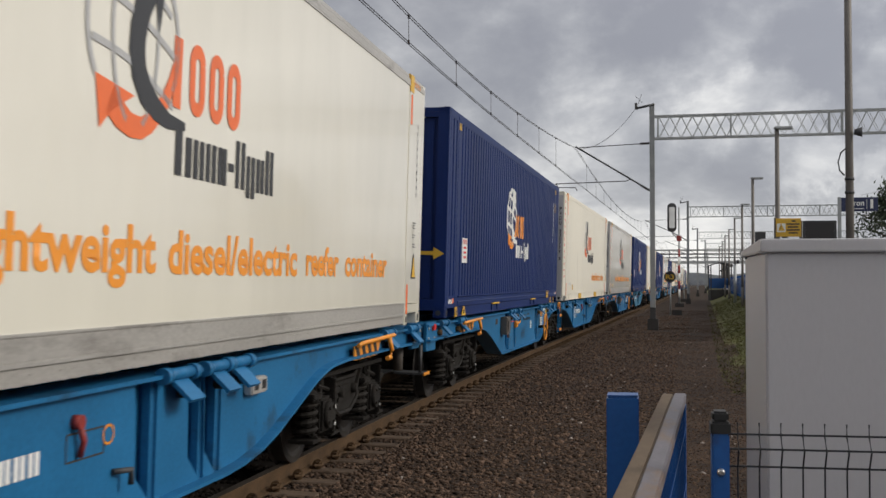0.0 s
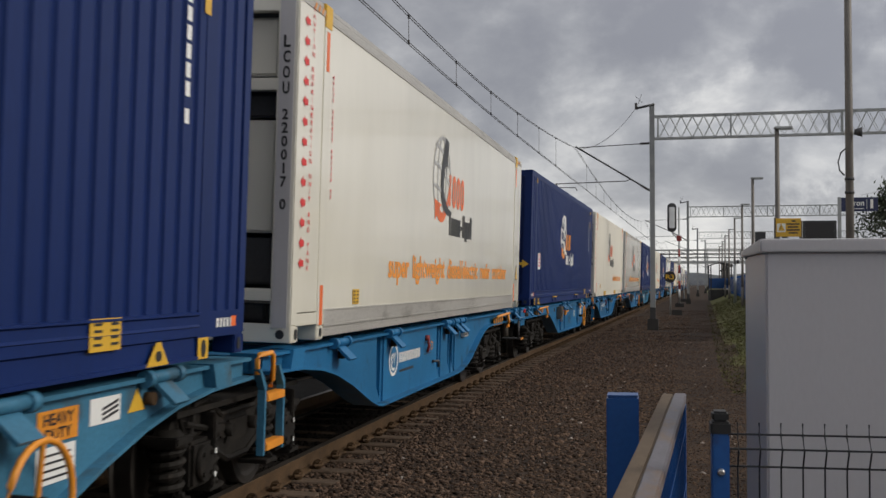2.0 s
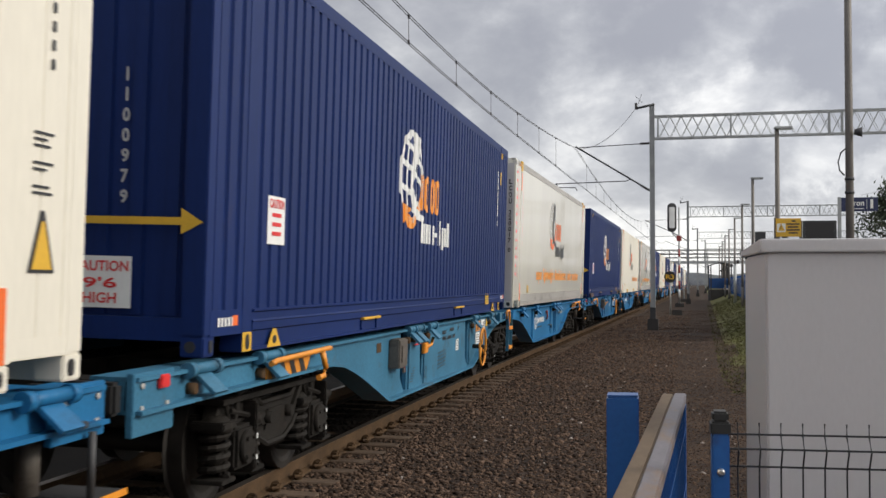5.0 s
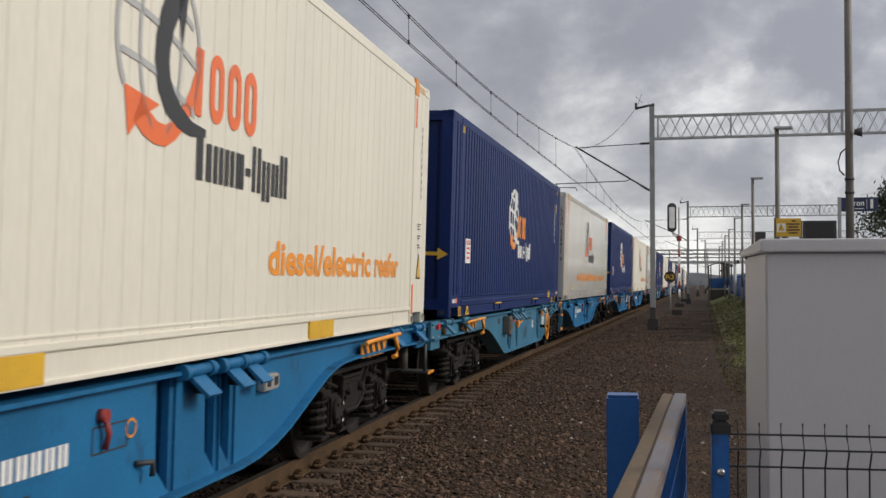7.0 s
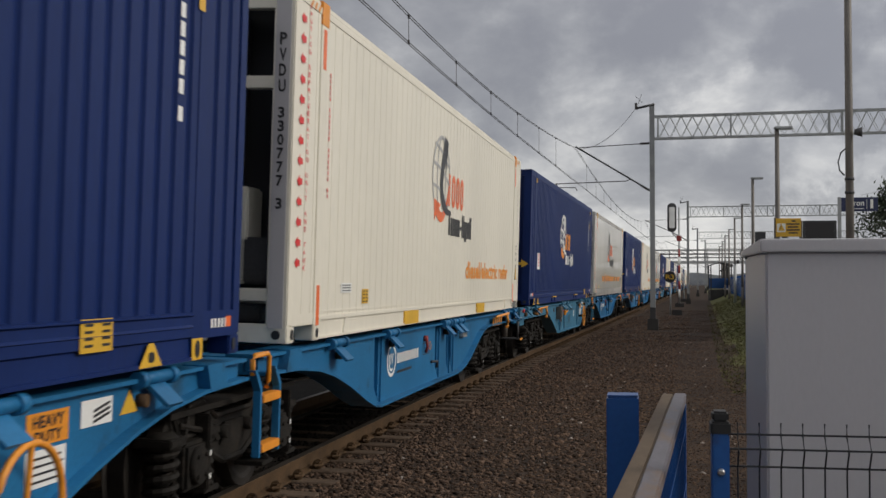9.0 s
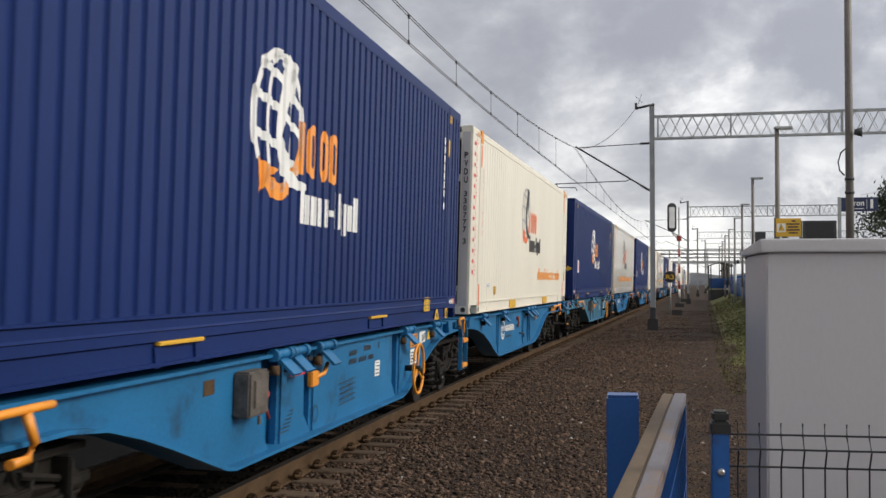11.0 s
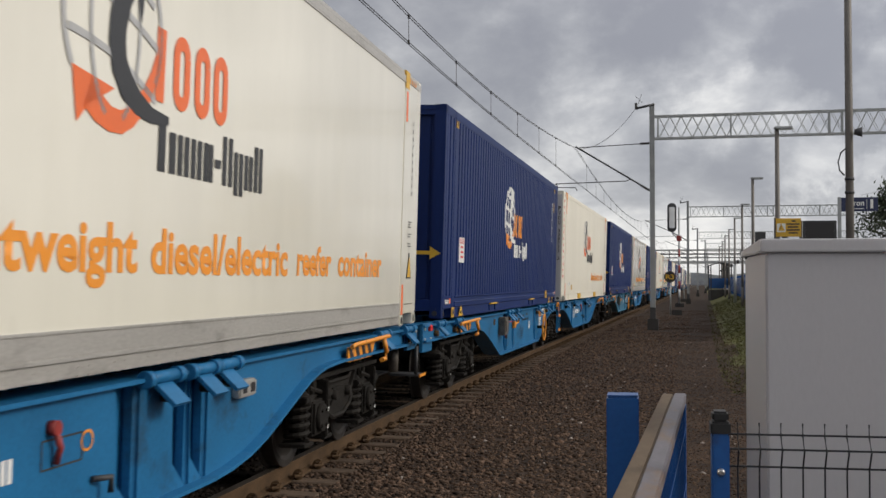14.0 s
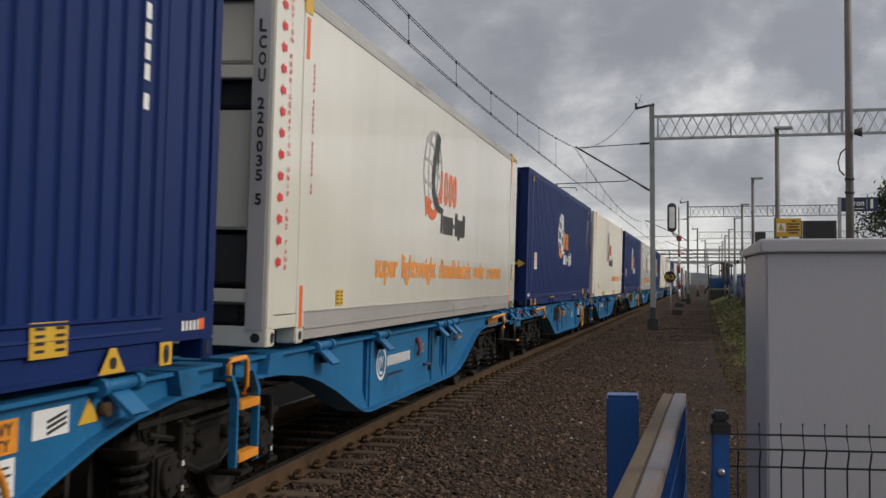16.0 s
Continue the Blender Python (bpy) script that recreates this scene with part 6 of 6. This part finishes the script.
# ---- things close to the camera ----
def railing():
    th = root("railing", "blue steel railing with a worn two-tone handrail", "railing")
    a, b = Vector((-0.033, 2.0, 1.215)), Vector((0.128, 4.35, 1.235))
    way = (b - a).normalized()
    side = Vector((way.y, -way.x, 0)).normalized()

    def bar(off0, off1, z0, z1, k0, k1):
        bm = bmesh.new()
        p, q = a.lerp(b, k0), a.lerp(b, k1)
        vs = []
        for e in (p, q):
            for o in (off0, off1):
                for z in (z0, z1):
                    vs.append(bm.verts.new(e + side * o + Vector((0, 0, z))))
        for f in ((0, 1, 3, 2), (4, 6, 7, 5), (0, 4, 5, 1), (2, 3, 7, 6), (0, 2, 6, 4), (1, 5, 7, 3)):
            bm.faces.new([vs[i] for i in f])
        bmesh.ops.recalc_face_normals(bm, faces=bm.faces[:])
        bmesh.ops.bevel(bm, geom=bm.edges[:], offset=0.004, segments=2, affect="EDGES")
        return bm
    part("handrail_strip", bar(-0.046, -0.004, -0.03, 0.0, -0.6, 1.0), M["handrail_brown"], th)
    part("handrail_strip", bar(-0.002, 0.042, -0.03, 0.003, -0.6, 1.0), M["handrail"], th)
    part("lower_rail", bar(0.0, 0.040, -1.05, -1.01, -0.6, 0.99), M["fence_blue"], th)
    part("end_post", bar(0.0, 0.041, -1.4, -0.031, 0.975, 1.0), M["fence_blue"], th)
    for i in range(36):
        k = 0.97 - i * 0.021
        part("mesh_wire", bar(0.037, 0.042, -1.01, -0.035, k - 0.0011, k + 0.0011), M["fence_blue"], th)
    part("mesh_bar", bar(0.036, 0.043, -0.12, -0.114, 0.2, 0.98), M["fence_blue"], th)
    part("mesh_bar", bar(0.036, 0.043, -0.32, -0.314, 0.2, 0.98), M["fence_blue"], th)
    return th


railing()


def blue_post():
    th = root("gate_post", "square blue painted steel gate post", "post")
    bm = bmesh.new()
    box(bm, -0.06, 0.06, -0.06, 0.06, -0.3, 1.218, 0.006)
    part("post", bm, M["fence_blue"], th)
    bm = bmesh.new()
    box(bm, -0.058, 0.058, -0.058, 0.058, 1.219, 1.225, 0.002)
    part("cap_plate", bm, M["fence_blue"], th)
    th.location = (-0.064, 4.42, 0)


blue_post()


def mesh_fence():
    th = root("mesh_fence", "dark welded wire fence panel on a blue post with black cap", "fence")
    y = 2.67
    x0 = 0.178
    th.location = (0, 0, -0.007)
    bm = bmesh.new()
    box(bm, x0 - 0.019, x0 + 0.019, y - 0.03, y + 0.03, -0.1, 1.325, 0.003)
    part("post", bm, M["fence_blue"], th)
    bm = bmesh.new()
    box(bm, x0 - 0.022, x0 + 0.022, y - 0.033, y + 0.033, 1.313, 1.343, 0.004)
    box(bm, x0 - 0.018, x0 + 0.018, y - 0.028, y + 0.028, 1.343, 1.366, 0.005)
    part("cap", bm, M["cap"], th)
    bm = bmesh.new()
    tube(bm, [(x0, y - 0.03, 1.232), (x0, y - 0.036, 1.232), (x0, y - 0.042, 1.232)], [0.009, 0.009, 0.005], 12)
    part("bolt", bm, M["bright"], th)
    for i in range(30):
        x = x0 + 0.039 + i * 0.0472
        bm = bmesh.new()
        tube(bm, [(x, y, 0.1), (x, y, 1.240), (x, y - 0.028, 1.281), (x, y, 1.312), (x, y, 1.340)], 0.0020, 6)
        part("upright_wire", bm, M["fence_dark"], th)
    for z, dy in ((1.313, 0.004), (1.284, -0.024), (1.241, 0.004), (1.012, 0.004), (0.812, 0.004), (0.612, 0.004)):
        bm = bmesh.new()
        tube(bm, [(x0 + 0.015, y + dy, z), (x0 + 1.6, y + dy, z)], 0.0025, 6)
        part("cross_wire", bm, M["fence_dark"], th)


mesh_fence()


def cabinet():
    th = root("electrical_cabinet", "plain light grey electrical cabinet with overhanging lid", "cabinet")
    x0, y0, x1, y1, top = 0.347, 3.30, 1.75, 3.92, 1.731
    bm = bmesh.new()
    box(bm, x0, x1, y0, y1, -0.05, top, 0.006)
    part("body", bm, M["cabinet"], th)
    bm = bmesh.new()
    prism(bm, [(y0 - 0.014, top + 0.001), (y1 + 0.012, top + 0.001), (y1 + 0.012, top + 0.020), (y0 + 0.03, top + 0.040), (y0 - 0.014, top + 0.037)], x0 - 0.014, x1 + 0.014)
    bmesh.ops.bevel(bm, geom=bm.edges[:], offset=0.004, segments=2, affect="EDGES")
    part("lid", bm, M["cabinet"], th)
    bm = bmesh.new()
    box(bm, x0 - 0.02, x1 + 0.02, y0 - 0.02, y1 + 0.02, -0.3, -0.03, 0.01)
    part("plinth", bm, M["concrete"], th)


cabinet()


# ---- ballast stones, sleepers, grass ----
def make_stones():
    rnd = np.random.RandomState(4)
    b = bmesh.new()
    bmesh.ops.create_icosphere(b, subdivisions=1, radius=1.0)
    b.verts.ensure_lookup_table()
    ball = np.array([v.co[:] for v in b.verts]), np.array([[v.index for v in f.verts] for f in b.faces])
    b.free()
    chip = np.array([(1, 0, 0), (-1, 0, 0), (0, 1, 0), (0, -1, 0), (0, 0, 1), (0, 0, -1)], float), np.array([(0, 2, 4), (2, 1, 4), (1, 3, 4), (3, 0, 4), (2, 0, 5), (1, 2, 5), (3, 1, 5), (0, 3, 5)])

    def field(count, lo, hi, u0, u1, y0, y1, power, mat, name, label, parent, between=False, form=ball):
        base, tri = form
        corners = len(base)
        y = y0 * (y1 / y0) ** rnd.rand(count)
        u = u0 + (u1 - u0) * rnd.rand(count) ** power
        if between:
            # stones keep off the sleeper tops
            n = np.floor((y + 2.68) / 0.62 + 0.5)
            y = -2.68 + 0.62 * n + np.where(rnd.rand(count) < 0.5, 1, -1) * rnd.uniform(0.13, 0.31, count)
        r = np.exp(rnd.uniform(np.log(lo), np.log(hi), count) - 0.25 * rnd.rand(count))
        shape = base[None] * (1 + rnd.uniform(-0.5, 0.4, (count, corners, 3)))
        shape = shape * (r[:, None, None] * np.stack([np.ones(count), rnd.uniform(0.6, 1.3, count), rnd.uniform(0.45, 0.85, count)], -1)[:, None, :])
        ang = rnd.uniform(0, 6.28, count)
        c, s = np.cos(ang)[:, None], np.sin(ang)[:, None]
        px, py = shape[..., 0] * c - shape[..., 1] * s, shape[..., 0] * s + shape[..., 1] * c
        org = np.array([beside(a, q, ground_height(a, q)) for a, q in zip(u, y)])
        v = np.stack([px + org[:, 0:1], py + org[:, 1:2], shape[..., 2] + org[:, 2:3] + 0.15 * r[:, None]], -1).reshape(-1, 3)
        f = (tri[None] + corners * np.arange(count)[:, None, None]).reshape(-1, 3)
        me = bpy.data.meshes.new(name)
        me.vertices.add(len(v))
        me.vertices.foreach_set("co", v.ravel())
        me.loops.add(len(f) * 3)
        me.loops.foreach_set("vertex_index", f.ravel())
        me.polygons.add(len(f))
        me.polygons.foreach_set("loop_start", np.arange(0, len(f) * 3, 3))
        me.update(calc_edges=True)
        me.materials.append(mat)
        return tagged(new(name, me), label, "ballast", kind="stuff")
    field(30000, 0.010, 0.037, 1.24, 4.3, 7.0, 62, 1.7, M["stone"], "ballast", "grey-brown crushed stone ballast beside the rails", None)
    # stones between the rails, their colour darkened to stand for the train's shade
    field(12000, 0.016, 0.036, -0.7, 0.7, 5.5, 60, 1.0, M["bed_stone"], "ballast", "crushed stone ballast between the sleepers, coloured dark for the shade under the train", None, True)
    field(3500, 0.016, 0.036, 0.84, 1.28, 5.5, 60, 1.0, M["stone"], "ballast", "grey-brown crushed stone between the sleeper ends", None, True)
    field(75000, 0.007, 0.021, 1.5, 5.7, 7.0, 75, 0.9, M["stone"], "gravel", "fine brown gravel trodden into the path", None, False, chip)
    field(260, 0.012, 0.036, 1.2, 5.0, 7.5, 60, 1.3, M["pale_stone"], "pale_stones", "scattered pale stones on the dark ballast", None)


make_stones()
make_sleepers()


def make_grass():
    rnd = random.Random(7)
    verts, faces = [], []
    for _ in range(42000):
        y = 19 * (95 / 19) ** rnd.random()
        u = rnd.uniform(5.2, 8.3)
        if u < 5.7 and rnd.random() < 0.6:
            continue
        p = beside(u, y, ground_height(u, y) - 0.01)
        a, h = rnd.uniform(0, 6.28), rnd.uniform(0.02, 0.055)
        w = rnd.uniform(0.012, 0.03)
        i = len(verts)
        verts += [(p.x - w * math.cos(a), p.y - w * math.sin(a), p.z), (p.x + w * math.cos(a), p.y + w * math.sin(a), p.z), (p.x + rnd.uniform(-0.06, 0.06), p.y + rnd.uniform(-0.06, 0.06), p.z + h)]
        faces.append((i, i + 1, i + 2))
    me = bpy.data.meshes.new("grass")
    me.from_pydata(verts, [], faces)
    me.materials.append(M["grass"])
    tagged(new("grass", me), "short dull green grass on the bank", "grass", kind="stuff")


make_grass()


# ---- what moves ----
def motions():
    times = [0.5 * i for i in range(33)]
    for ob, k in RIDERS:
        walk(ob, [(t, riding(k, t)) for t in times])
    steps = [i * 4 / 30 for i in range(121)]
    for ob, k in RIDERS:
        for bg in ob.children:
            if k < 5 and bg.name.startswith("bogie"):
                for w in bg.children:
                    if w.name.startswith("wheelset"):
                        y = w.location.y
                        walk(w, [(t, Matrix.Translation((0, y, 0.46)) @ Matrix.Rotation(-(travelled(t) - travelled(0)) / 0.46, 4, "X")) for t in steps])


motions()
